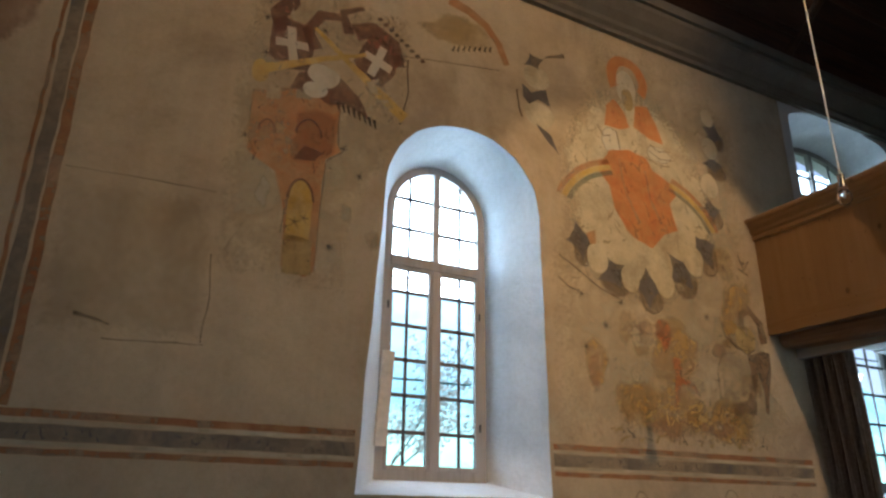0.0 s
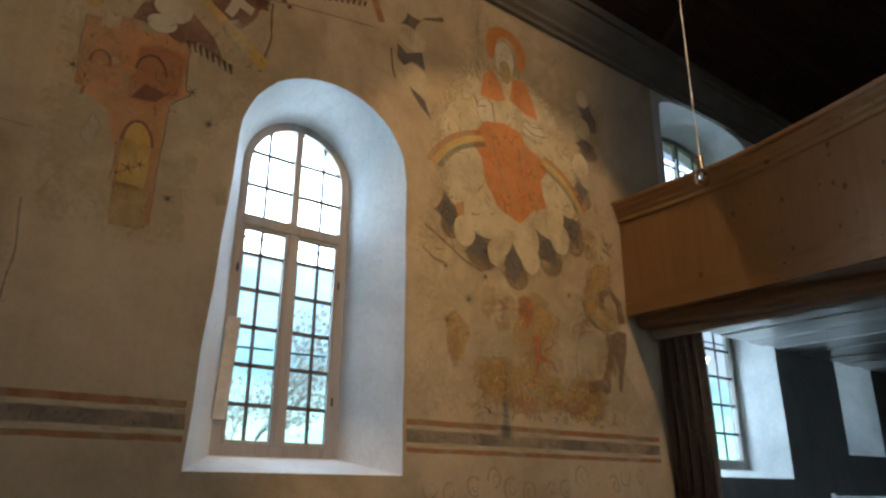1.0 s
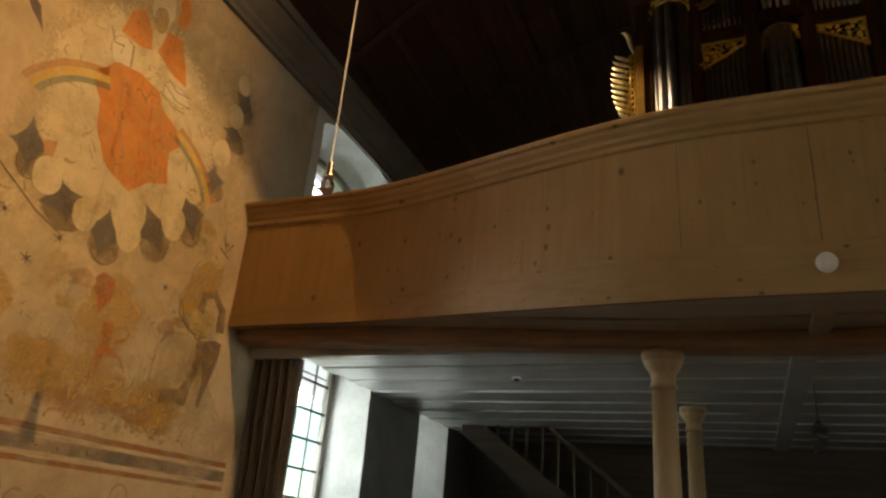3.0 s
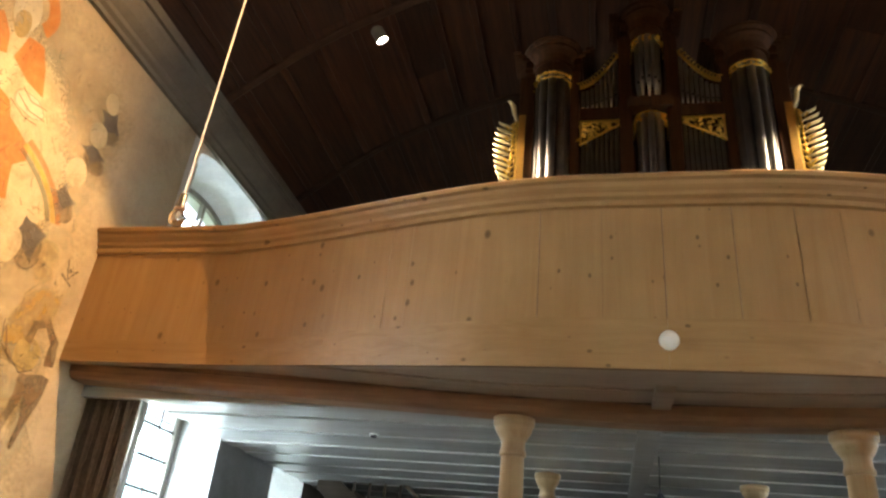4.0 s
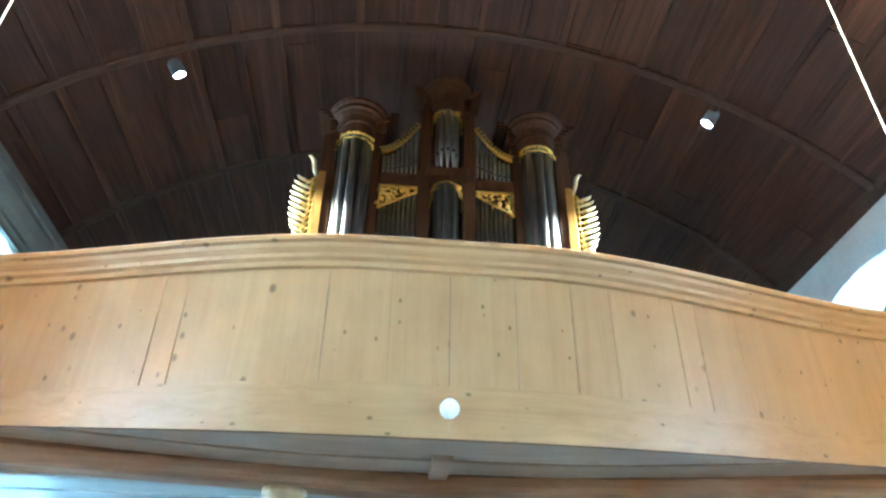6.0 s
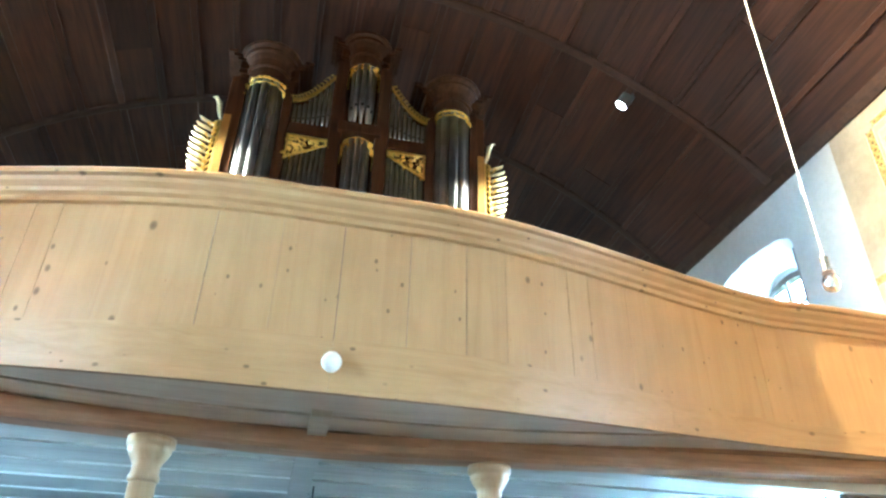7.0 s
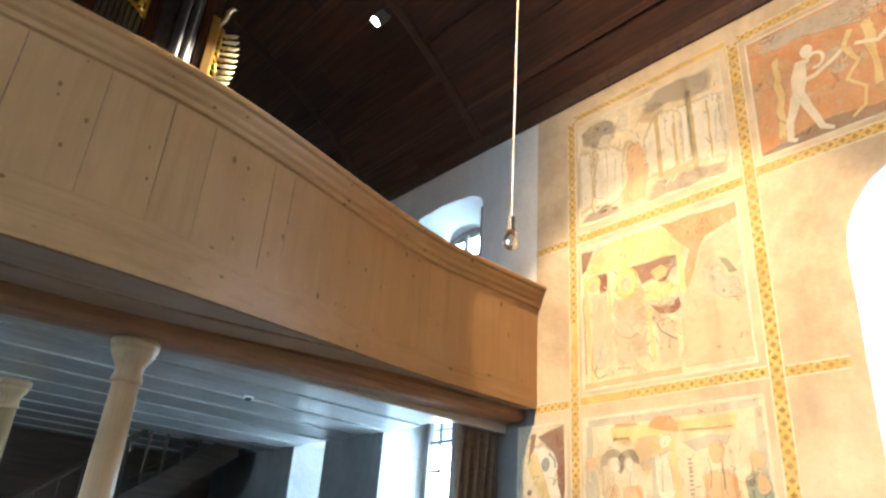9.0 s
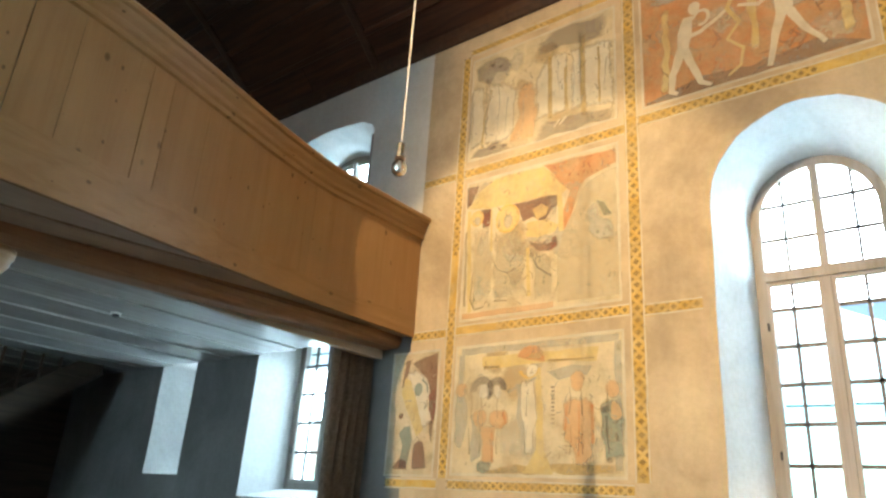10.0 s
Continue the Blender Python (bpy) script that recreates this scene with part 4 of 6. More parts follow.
def ceiling_spot(x, y, tx, ty, tz):
    z = vault_z(y)
    sp = thing("ceiling_spotlight", "small cylindrical spotlight fixed to the vault", "spotlight", "vault spotlights", at=(x, y, z))
    part("stem", tube([(0, 0, 0.02), (0, 0, -0.04)], 0.02), DARK_METAL, sp)
    can = part("can", lathe([(0.05, 0.10), (0.078, 0.09), (0.078, -0.11), (0.070, -0.11), (0.070, -0.085)], 20), CAN, sp)
    lens = part("lens", lathe([(0.002, -0.088), (0.064, -0.088), (0.064, -0.092), (0.002, -0.092)], 20), LENS, can, "glowing lens")
    d = (Vector((tx, ty, tz)) - Vector((x, y, z - 0.12))).normalized()
    can.matrix_local = Matrix.Translation((0, 0, -0.06)) @ d.to_track_quat('-Z', 'Y').to_matrix().to_4x4()
    return sp


ceiling_spot(7.24, 3.07, 8.0, 1.9, 6.0)
ceiling_spot(7.24, -3.31, 8.0, -2.1, 6.0)

# ---------------------------------------------------------------- outdoors
def build_outdoors():
    g = bmesh.new()
    box(g, -600, 600, -600, 600, -2.3, -2.0)
    tagged(part("ground", g, plain("meadow", (0.07, 0.11, 0.04), 0.9, vary=0.4, scale=0.3)), "green meadow outside the church", "ground", kind="structure")
    rng = random.Random(3)
    for side in (1, -1):
        bm = bmesh.new()
        n, m = 60, 10
        rows = []
        for j in range(m + 1):
            row = []
            for i in range(n + 1):
                x = -160 + 320 * i / n
                h = j / m * 66 * (0.85 + 0.4 * noise.noise(Vector((x * 0.02, j * 0.2, side))))
                row.append(bm.verts.new((x, side * (90 + 8 * j), -2 + h)))
            rows.append(row)
        for a, b in zip(rows, rows[1:]):
            for i in range(n):
                bm.faces.new((a[i], a[i + 1], b[i + 1], b[i]))
        tagged(smooth(part("backdrop", bm, HILL_GLOW)), "glowing backdrop of a wooded green hillside in the distance", "hillside", kind="structure")


# the hill's colour also glows, standing in for daylight on the slope
HILL_GLOW, _t, _b = material("glowing_wooded_hill")
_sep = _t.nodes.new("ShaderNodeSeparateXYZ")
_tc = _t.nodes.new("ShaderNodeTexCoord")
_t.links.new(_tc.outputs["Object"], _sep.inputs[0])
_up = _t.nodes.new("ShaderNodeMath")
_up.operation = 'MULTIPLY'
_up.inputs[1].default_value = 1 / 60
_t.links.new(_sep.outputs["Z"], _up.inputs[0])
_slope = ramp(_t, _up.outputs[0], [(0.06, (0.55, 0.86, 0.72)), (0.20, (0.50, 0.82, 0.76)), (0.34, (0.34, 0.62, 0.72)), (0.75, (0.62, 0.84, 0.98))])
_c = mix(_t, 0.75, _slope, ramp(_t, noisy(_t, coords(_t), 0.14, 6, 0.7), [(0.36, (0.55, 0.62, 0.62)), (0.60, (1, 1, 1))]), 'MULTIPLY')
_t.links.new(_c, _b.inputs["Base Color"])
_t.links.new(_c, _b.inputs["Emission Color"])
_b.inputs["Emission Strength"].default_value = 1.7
_b.inputs["Roughness"].default_value = 1.0
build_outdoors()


def build_tree(x, y, height, seed):
    """Blossoming orchard tree: trunk, forked limbs and a loose crown of small petals."""
    rng = random.Random(seed)
    tree = thing("tree", "pale blossoming orchard tree on the meadow outside", "tree", at=(x, y, -2))
    part("trunk", tube([(0, 0, 0), (0.05, 0.05, height * 0.2), (0.0, 0.1, height * 0.36)], [0.11, 0.08, 0.06], 9), BARK, tree)
    tips = []

    def limb(p, way, length, radius, depth, owner):
        mid = p + way * length * 0.5 + Vector((rng.uniform(-1, 1), rng.uniform(-1, 1), 0)) * length * 0.08
        end = p + way * length
        ob = part("limb" if depth == 0 else "branch", tube([tuple(p), tuple(mid), tuple(end)], [radius, radius * 0.8, radius * 0.55], 6), BARK, owner)
        tips.append(mid)
        tips.append(end)
        if depth < 2:
            for _ in range(3):
                turn = (way + Vector((rng.uniform(-1, 1), rng.uniform(-1, 1), rng.uniform(-0.3, 0.7))) * 0.8).normalized()
                limb(p + way * length * rng.uniform(0.6, 1.0), turn, length * rng.uniform(0.55, 0.8), radius * 0.5, depth + 1, tree)

    for k in range(6):
        a = k * 1.05 + rng.uniform(-0.2, 0.2)
        limb(Vector((0, 0.1, height * 0.34)), Vector((math.cos(a) * 0.75, math.sin(a) * 0.75, rng.uniform(0.6, 1.3))).normalized(), height * 0.27, 0.035, 0, tree)
    bm = bmesh.new()
    for _ in range(3800):
        c = rng.choice(tips) + Vector((rng.gauss(0, 0.22), rng.gauss(0, 0.22), rng.gauss(0, 0.22)))
        u = Vector((rng.uniform(-1, 1), rng.uniform(-1, 1), rng.uniform(-1, 1))).normalized() * 0.075
        v = u.orthogonal().normalized() * 0.055
        bm.faces.new([bm.verts.new(c + d) for d in (u, v, -u, -v)])
    tagged(part("blossom", bm, BLOSSOM, tree, "pale blossom"), kind="stuff")


BARK = plain("bark", (0.60, 0.58, 0.54), 0.9, vary=0.3)
BLOSSOM, _t, _b = material("blossom")
_b.inputs["Base Color"].default_value = (0.86, 0.89, 0.85, 1)
_thin = _t.nodes.new("ShaderNodeBsdfTranslucent")
_thin.inputs["Color"].default_value = (0.86, 0.89, 0.85, 1)
_both = _t.nodes.new("ShaderNodeMixShader")
_t.links.new(_b.outputs[0], _both.inputs[1])
_t.links.new(_thin.outputs[0], _both.inputs[2])
_t.links.new(_both.outputs[0], _t.nodes["Material Output"].inputs[0])
build_tree(7.4, 21.0, 10.5, 4)


# ---------------------------------------------------------------- under the gallery
lantern = thing("hanging_lantern", "small dark metal lantern with glass under the gallery", "lantern", at=(8.5, -0.13, 2.6))
part("stem", tube([(0, 0, 0.24), (0, 0, 0.605)], 0.008), DARK_METAL, lantern)
part("cap", lathe([(0.10, 0.16), (0.085, 0.19), (0.04, 0.22), (0.02, 0.26)], 6), DARK_METAL, lantern)
part("glass", lathe([(0.055, -0.02), (0.08, 0.16)], 6), CLEAR, lantern, "clear glass body")
part("foot", lathe([(0.02, -0.06), (0.05, -0.04), (0.06, -0.02)], 6), DARK_METAL, lantern)


def detector(x, y):
    d = thing("smoke_detector", "small round white detector on the boarded ceiling", "detector", "ceiling detectors", at=(x, y, 3.235))
    part("base", lathe([(0.05, 0.004), (0.05, -0.012), (0.03, -0.014)], 16), MILK, d)
    part("dome", lathe([(0.035, -0.012), (0.03, -0.035), (0.01, -0.042)], 16), DARK_METAL, d)


detector(8.3, 2.75)
detector(8.3, -3.03)


def staircase(side):
    """A straight flight from the gallery down towards the middle, along the end wall."""
    st = thing("staircase", "dark wooden stairs rising to the organ gallery", "staircase", "gallery stairs", at=(12.0, side * 2.5, 0))
    steps = 19
    y_top, run, rise = 4.45, 0.235, 3.55 / 19
    for i in range(steps - 1):
        y = side * (y_top - run * i) - side * 2.5
        z = 3.55 - rise * (i + 1)
        part("tread", boxed(-0.5, 0.5, y - 0.14, y + 0.14, z - 0.035, z), OLD_WOOD, st)
        part("riser", boxed(-0.49, 0.49, y + side * 0.125 - 0.008, y + side * 0.125 + 0.008, z, z + rise - 0.036), OLD_WOOD, st)
    for x in (-0.53, 0.53):
        bm = bmesh.new()
        ya, yb = side * (y_top + 0.1) - side * 2.5, side * (y_top - run * steps) - side * 2.5
        pts = [(ya, 3.52), (ya, 3.12), (yb + side * 0.5, 0.0), (yb, 0.0), (yb, 0.1)]
        for f in (-0.02, 0.02):
            bm.faces.new([bm.verts.new((x + f, y, z)) for y, z in pts])
        bm.verts.ensure_lookup_table()
        n = len(pts)
        for k in range(n):
            bm.faces.new((bm.verts[k], bm.verts[(k + 1) % n], bm.verts[n + (k + 1) % n], bm.verts[n + k]))
        part("stringer", bm, OLD_WOOD, st)
    for i in range(0, steps - 1):
        y = side * (y_top - run * i) - side * 2.5
        z = 3.55 - rise * (i + 1)
        part("baluster", boxed(-0.535, -0.505, y - 0.016, y + 0.016, z, z + 0.86), OLD_WOOD, st)
    part("handrail", tube([(-0.52, side * y_top - side * 2.5, 3.55 - rise + 0.88), (-0.52, side * (y_top - run * (steps - 2)) - side * 2.5, 0.88 + rise)], 0.03), OLD_WOOD, st)


staircase(1)
staircase(-1)
# dark sheet added over the end wall to deepen the gloom under the gallery
tagged(part("wainscot", boxed(X1 - 0.06, X1 - 0.003, -W + 0.003, W - 0.003, 0, 3.232), OLD_WOOD), "dark sheet over the end wall for the darkness under the gallery", "panelling", kind="structure")


def open_shutter(x, y, z0, z1):
    sh = thing("window_shutter", "narrow pale board standing open at the window edge", "shutter", "open shutters", at=(x, y, z0))
    part("board", boxed(-0.03, 0.03, -0.012, 0.012, 0, z1 - z0, 0.004), FRAME_WOOD, sh)
    part("hinge", boxed(-0.012, 0.012, -0.016, 0.016, 0.2, 0.26), DARK_METAL, sh)


open_shutter(7.16, W + 0.10, 3.585, 6.0)
open_shutter(7.07, -W - 0.10, 3.585, 5.82)


# pews on low tiers, and a wall rail
PEW = wood("pew_paint", (0.58, 0.57, 0.54), (0.52, 0.51, 0.48), (0.42, 0.41, 0.38), 'y', 0.35, spread=0.3)


def pew(x, y0, y1, z):
    p = thing("pew", "grey-white painted wooden pew on a low tier", "pew", "pews under the gallery", at=(x, (y0 + y1) / 2, z))
    h = (y1 - y0) / 2
    back = part("backrest", boxed(-0.015, 0.015, -h + 0.04, h - 0.04, 0.40, 1.02, 0.006), PEW, p)
    back.matrix_local = pose(0, 0, 0, 0, 5, 0)
    part("cap_rail", boxed(0.055, 0.125, -h + 0.02, h - 0.02, 1.015, 1.045, 0.008), PEW, p)
    part("seat", boxed(-0.42, 0.02, -h + 0.04, h - 0.04, 0.41, 0.45, 0.008), PEW, p)
    part("front_board", boxed(-0.40, -0.375, -h + 0.04, h - 0.04, 0.004, 0.41, 0.004), PEW, p)
    for e in (-h, h - 0.04):
        bm = bmesh.new()
        prof = [(-0.44, 0.002), (0.10, 0.002), (0.14, 1.05), (0.06, 1.07), (-0.02, 0.72), (-0.30, 0.62), (-0.44, 0.50)]
        lo = [bm.verts.new((a, e, b)) for a, b in prof]
        hi = [bm.verts.new((a, e + 0.04, b)) for a, b in prof]
        bm.faces.new(lo)
        bm.faces.new(hi[::-1])
        for k in range(len(prof)):
            j = (k + 1) % len(prof)
            bm.faces.new((lo[k], hi[k], hi[j], lo[j]))
        bmesh.ops.recalc_face_normals(bm, faces=bm.faces)
        part("end_panel", bm, PEW, p)


for side in (1, -1):
    for k, px in enumerate((7.0, 7.95, 8.9)):
        tier = 0.33 + 0.055 * k
        y0, y1 = sorted((side * 1.75, side * 4.42))
        tagged(part("floor_tier", boxed(px - 0.60, px + 0.35, min(side * 1.6, side * (W - 0.003)), max(side * 1.6, side * (W - 0.003)), 0, tier, 0.0), OLD_WOOD), "dark wooden floor tier under a pew", "platform", kind="structure")
        pew(px - 0.10, y0, y1, tier)
    a, b = sorted((side * (W - 0.07), side * (W - 0.003)))
    tagged(part("wall_rail", boxed(6.95, X1 - 0.07, a, b, 1.40, 1.445, 0.006), PEW), "pale wooden rail along the wall under the gallery", "rail", kind="structure")

# ---------------------------------------------------------------- wall paintings
def rough(pts, step=0.06, amp=0.007, seed=0):
    """Finer, hand-drawn outline."""
    out = []
    for (xa, za), (xb, zb) in zip(pts, pts[1:] + pts[:1]):
        n = max(1, int(math.hypot(xb - xa, zb - za) / step))
        for i in range(n):
            x, z = xa + (xb - xa) * i / n, za + (zb - za) * i / n
            d = noise.noise_vector(Vector((x * 7, z * 7, seed)))
            out.append((x + d.x * amp * 1.6, z + d.y * amp * 1.6))
    return out


def ellipse(cx, cz, rx, rz, a0=0, a1=360, n=22):
    return [(cx + rx * math.cos(radians(a0 + (a1 - a0) * i / n)), cz + rz * math.sin(radians(a0 + (a1 - a0) * i / n))) for i in range(n if a1 - a0 >= 360 else n + 1)]


def bow(cx, cz, rx, rz, w, a0, a1, n=16):
    return ellipse(cx, cz, rx, rz, a0, a1, n) + ellipse(cx, cz, rx - w, rz - w, a0, a1, n)[::-1]


def rect(x0, x1, z0, z1):
    return [(x0, z0), (x1, z0), (x1, z1), (x0, z1)]


def star_shape(cx, cz, r, turn=0.0, n=6):
    return [(cx + (r if i % 2 == 0 else r * 0.16) * math.cos(turn + math.pi * i / n), cz + (r if i % 2 == 0 else r * 0.16) * math.sin(turn + math.pi * i / n)) for i in range(2 * n)]


def pinched(cx, cz, rx, rz, turn=0.0):
    """Dark four-pointed gap between round clouds."""
    pts = []
    for i in range(24):
        a = 2 * math.pi * i / 24
        x, z = rx * math.copysign(abs(math.cos(a)) ** 3.0, math.cos(a)), rz * math.copysign(abs(math.sin(a)) ** 3.0, math.sin(a))
        pts.append((cx + x * math.cos(turn) - z * math.sin(turn), cz + x * math.sin(turn) + z * math.cos(turn)))
    return pts


def stroke(pts, w0, w1=None):
    """A brush stroke along points, from width w0 to w1."""
    w1 = w0 if w1 is None else w1
    up, dn = [], []
    for i, p in enumerate(pts):
        q0, q1 = pts[max(0, i - 1)], pts[min(len(pts) - 1, i + 1)]
        dx, dz = q1[0] - q0[0], q1[1] - q0[1]
        l = math.hypot(dx, dz) or 1
        w = (w0 + (w1 - w0) * i / max(1, len(pts) - 1)) / 2
        up.append((p[0] - dz / l * w, p[1] + dx / l * w))
        dn.append((p[0] + dz / l * w, p[1] - dx / l * w))
    return up + dn[::-1]


class Mural:
    """One painting on a wall; every field of colour is a part."""

    def __init__(self, name, label, side, x, z, group=""):
        self.at = (x, side * (W - 0.002), z)
        self.side, self.count = side, 0
        self.ob = thing(name, label, "wall painting", group, at=self.at)

    def field(self, name, pts, mat, layer=0, amp=0.007, inset=None):
        return self.fields(name, [pts], mat, layer, amp, inset)

    def fields(self, name, many, mat, layer=0, amp=0.007, inset=None):
        if inset is None:
            inset = 0.3 if amp >= 0.02 else 0.0
        spans = [max(max(p[k] for p in q) - min(p[k] for p in q) for k in (0, 1)) for q in many]
        if len(many) > 1 and max(spans) > 0.09 and len(many) < 14 and name not in ("lattice", "wash"):
            for k, q in enumerate(many):
                self.fields(name, [q], mat, layer + 0.12 * k, amp, inset)
            return
        bm = bmesh.new()
        off = 0.0012 + 0.0009 * layer
        rim = bm.verts.layers.float.new("edge")
        for k, pts in enumerate(many):
            self.count += 1
            q = rough(pts, 0.05, amp, self.count) if amp else pts
            y = -self.side * (off + 0.00002 * k)
            cx, cz = sum(p[0] for p in q) / len(q), sum(p[1] for p in q) / len(q)
            outer = [bm.verts.new((x - self.at[0], y, z - self.at[2])) for x, z in q]
            if inset:
                inner = [bm.verts.new((cx + (x - cx) * (1 - inset) - self.at[0], y, cz + (z - cz) * (1 - inset) - self.at[2])) for x, z in q]
                for v in inner:
                    v[rim] = 1.0
                n = len(q)
                for i in range(n):
                    bm.faces.new((outer[i], outer[(i + 1) % n], inner[(i + 1) % n], inner[i]))
                bm.faces.new(inner)
            else:
                for v in outer:
                    v[rim] = 0.75
                bm.faces.new(outer)
        bmesh.ops.recalc_face_normals(bm, faces=bm.faces)
        ob = part(name, bm, mat, self.ob)
        return ob


def dabs(mural, name, count, x0, x1, z0, z1, mat, layer, size, seed, lean=0.0, inside=None):
    """Many small broken brush marks."""
    rng = random.Random(seed)
    marks = []
    while len(marks) < count:
        x, z = rng.uniform(x0, x1), rng.uniform(z0, z1)
        if inside and noise.noise(Vector((x * inside, z * inside, seed))) < 0.0:
            continue
        l, a = size * rng.uniform(0.4, 1.4), lean + rng.gauss(1.5, 0.7)
        dx, dz = math.cos(a) * l, math.sin(a) * l
        bend = rng.uniform(-0.35, 0.35) * l
        x = min(max(x, x0 + abs(dx) / 2), x1 - abs(dx) / 2)
        z = min(max(z, z0 + abs(dz) / 2), z1 - abs(dz) / 2)
        marks.append(stroke([(x - dx / 2, z - dz / 2), (x + bend * 0.5, z - bend * 0.3), (x + dx / 2, z + dz / 2)], size * rng.uniform(0.12, 0.4), size * 0.06))
    tagged(mural.fields(name, marks, mat, layer, 0.006, 0.0), kind="stuff")


# --- north wall: tower and shields
tw = Mural("tower_fresco", "faded fresco of a red tower with shields and trumpets", 1, 1.2, 3.0)
tw.field("ground", [(0.68, 3.0), (1.6, 2.95), (1.62, 3.6), (2.05, 4.4), (2.08, 5.5), (0.72, 5.5), (0.66, 4.2)], CREAM_FAINT, 0, 0.03)
tw.field("tower", [(0.80, 3.92), (0.80, 4.42), (0.90, 4.44), (0.90, 4.37), (1.00, 4.39), (1.00, 4.50), (1.12, 4.53), (1.12, 4.44), (1.24, 4.46), (1.24, 4.56), (1.37, 4.58), (1.37, 4.48), (1.47, 4.50), (1.46, 4.15), (1.50, 4.08), (1.38, 3.98), (1.36, 3.10), (1.30, 3.04), (1.13, 3.10), (1.10, 3.55), (1.02, 3.80), (0.90, 3.86)], PINK, 1)
tw.field("tower_shade", [(1.10, 3.90), (1.30, 3.94), (1.44, 4.02), (1.45, 4.36), (1.28, 4.40), (1.14, 4.34)], RED_FAINT, 2, 0.03)
tw.fields("opening", [bow(0.93, 4.10, 0.07, 0.11, 0.018, 0, 180), bow(1.24, 4.15, 0.10, 0.14, 0.018, 0, 180), [(1.14, 3.93), (1.30, 3.95), (1.36, 4.03), (1.22, 4.06)]], WINE, 3)
tw.field("gate", [(1.13, 3.30), (1.31, 3.30), (1.31, 3.62)] + ellipse(1.22, 3.62, 0.09, 0.15, 0, 180, 10) + [(1.13, 3.62)], OCHRE, 3)
tw.field("gate_arch", bow(1.22, 3.62, 0.105, 0.17, 0.022, 0, 180), WINE, 4)
tw.field("lower_wall", [(1.13, 3.05), (1.34, 3.06), (1.33, 3.32), (1.12, 3.34)], OCHRE_PALE, 3)
tw.fields("foliage", [star_shape(1.19, 3.44, 0.06, 0.3, 5), star_shape(1.26, 3.48, 0.05, 0.1, 5), star_shape(1.13, 3.39, 0.045, 0.7, 5)], UMBER, 5, 0.004)
tw.fields("outline", [stroke([(0.80, 4.42), (0.79, 4.05), (0.86, 3.9)], 0.008), stroke([(1.47, 4.5), (1.47, 4.14), (1.51, 4.08), (1.39, 3.97)], 0.010), stroke([(1.385, 3.95), (1.37, 3.5), (1.365, 3.1)], 0.009), stroke([(1.11, 3.5), (1.10, 3.34)], 0.010)], UMBER_FAINT, 4, 0.006)
for k, (sx, sz, st) in enumerate(((1.05, 4.90, 0.12), (1.76, 4.98, -0.35))):
    def sp(u, v, sx=sx, sz=sz, st=st):
        return (sx + u * math.cos(st) - v * math.sin(st), sz + u * math.sin(st) + v * math.cos(st))
    tw.field("shield", [sp(-0.15, 0.20), sp(-0.06, 0.24), sp(0.15, 0.19), sp(0.17, -0.02), sp(0.12, -0.2), sp(-0.06, -0.23), sp(-0.18, -0.12)], WINE, 2)
    tw.fields("cross", [[sp(-0.13, -0.03), sp(0.13, -0.03), sp(0.13, 0.04), sp(-0.13, 0.04)], [sp(-0.035, -0.15), sp(0.035, -0.15), sp(0.035, 0.16), sp(-0.035, 0.16)]], PALE, 3 + 0.4 * k)
tw.field("trumpet", stroke([(0.82, 4.60), (0.98, 4.68), (1.3, 4.85), (1.66, 5.02)], 0.085, 0.03), OCHRE, 4)
tw.field("trumpet", stroke([(2.02, 4.52), (1.80, 4.68), (1.5, 4.90), (1.22, 5.12)], 0.11, 0.03), OCHRE, 5)
tw.field("bell", ellipse(0.83, 4.59, 0.06, 0.10), OCHRE, 5)
tw.fields("ribbon", [stroke([(0.98, 5.0), (0.92, 5.15), (1.02, 5.3), (0.95, 5.5)], 0.16, 0.12), stroke([(1.24, 4.92), (1.16, 5.08), (1.26, 5.26), (1.42, 5.3)], 0.12, 0.07), stroke([(1.55, 5.2), (1.72, 5.28), (1.9, 5.2), (1.96, 5.0)], 0.16, 0.10), stroke([(1.5, 5.16), (1.44, 5.36), (1.62, 5.46)], 0.1, 0.04)], WINE, 1)
tw.field("plume", [(1.06, 4.52), (1.12, 4.66), (1.26, 4.76), (1.44, 4.74), (1.62, 4.60), (1.72, 4.42), (1.52, 4.50), (1.40, 4.46), (1.24, 4.52)], WINE, 2, 0.012)
tw.fields("mask", [ellipse(1.32, 4.70, 0.13, 0.10), ellipse(1.26, 4.56, 0.10, 0.07)], PALE, 3, 0.012)
tw.fields("fringe", [stroke([(1.44 + 0.045 * i, 4.52 - 0.012 * i), (1.46 + 0.045 * i, 4.44 - 0.012 * i)], 0.03, 0.012) for i in range(8)], BLACK, 4, 0.003)
tw.fields("fringe", [stroke([(1.75 + 0.05 * i, 5.40 - 0.035 * i), (1.79 + 0.05 * i, 5.42 - 0.035 * i)], 0.035, 0.03) for i in range(9)], UMBER, 3, 0.004)
tw.field("edge_line", stroke([(2.03, 5.1), (2.04, 4.8), (1.98, 4.45)], 0.014), UMBER, 3, 0.01)
for sx, sz in ((0.86, 4.76), (1.30, 5.12), (0.78, 4.03), (1.52, 4.11), (1.66, 3.91), (1.46, 3.30), (1.99, 5.08), (0.84, 5.08), (1.52, 5.22)):
    tw.field("star", star_shape(sx, sz, 0.055, sx * 9), BLACK, 4, 0.003)

# --- north wall: fragments over the window
ar = Mural("arch_fragment_fresco", "red and grey fresco fragments above the window", 1, 2.8, 5.0)
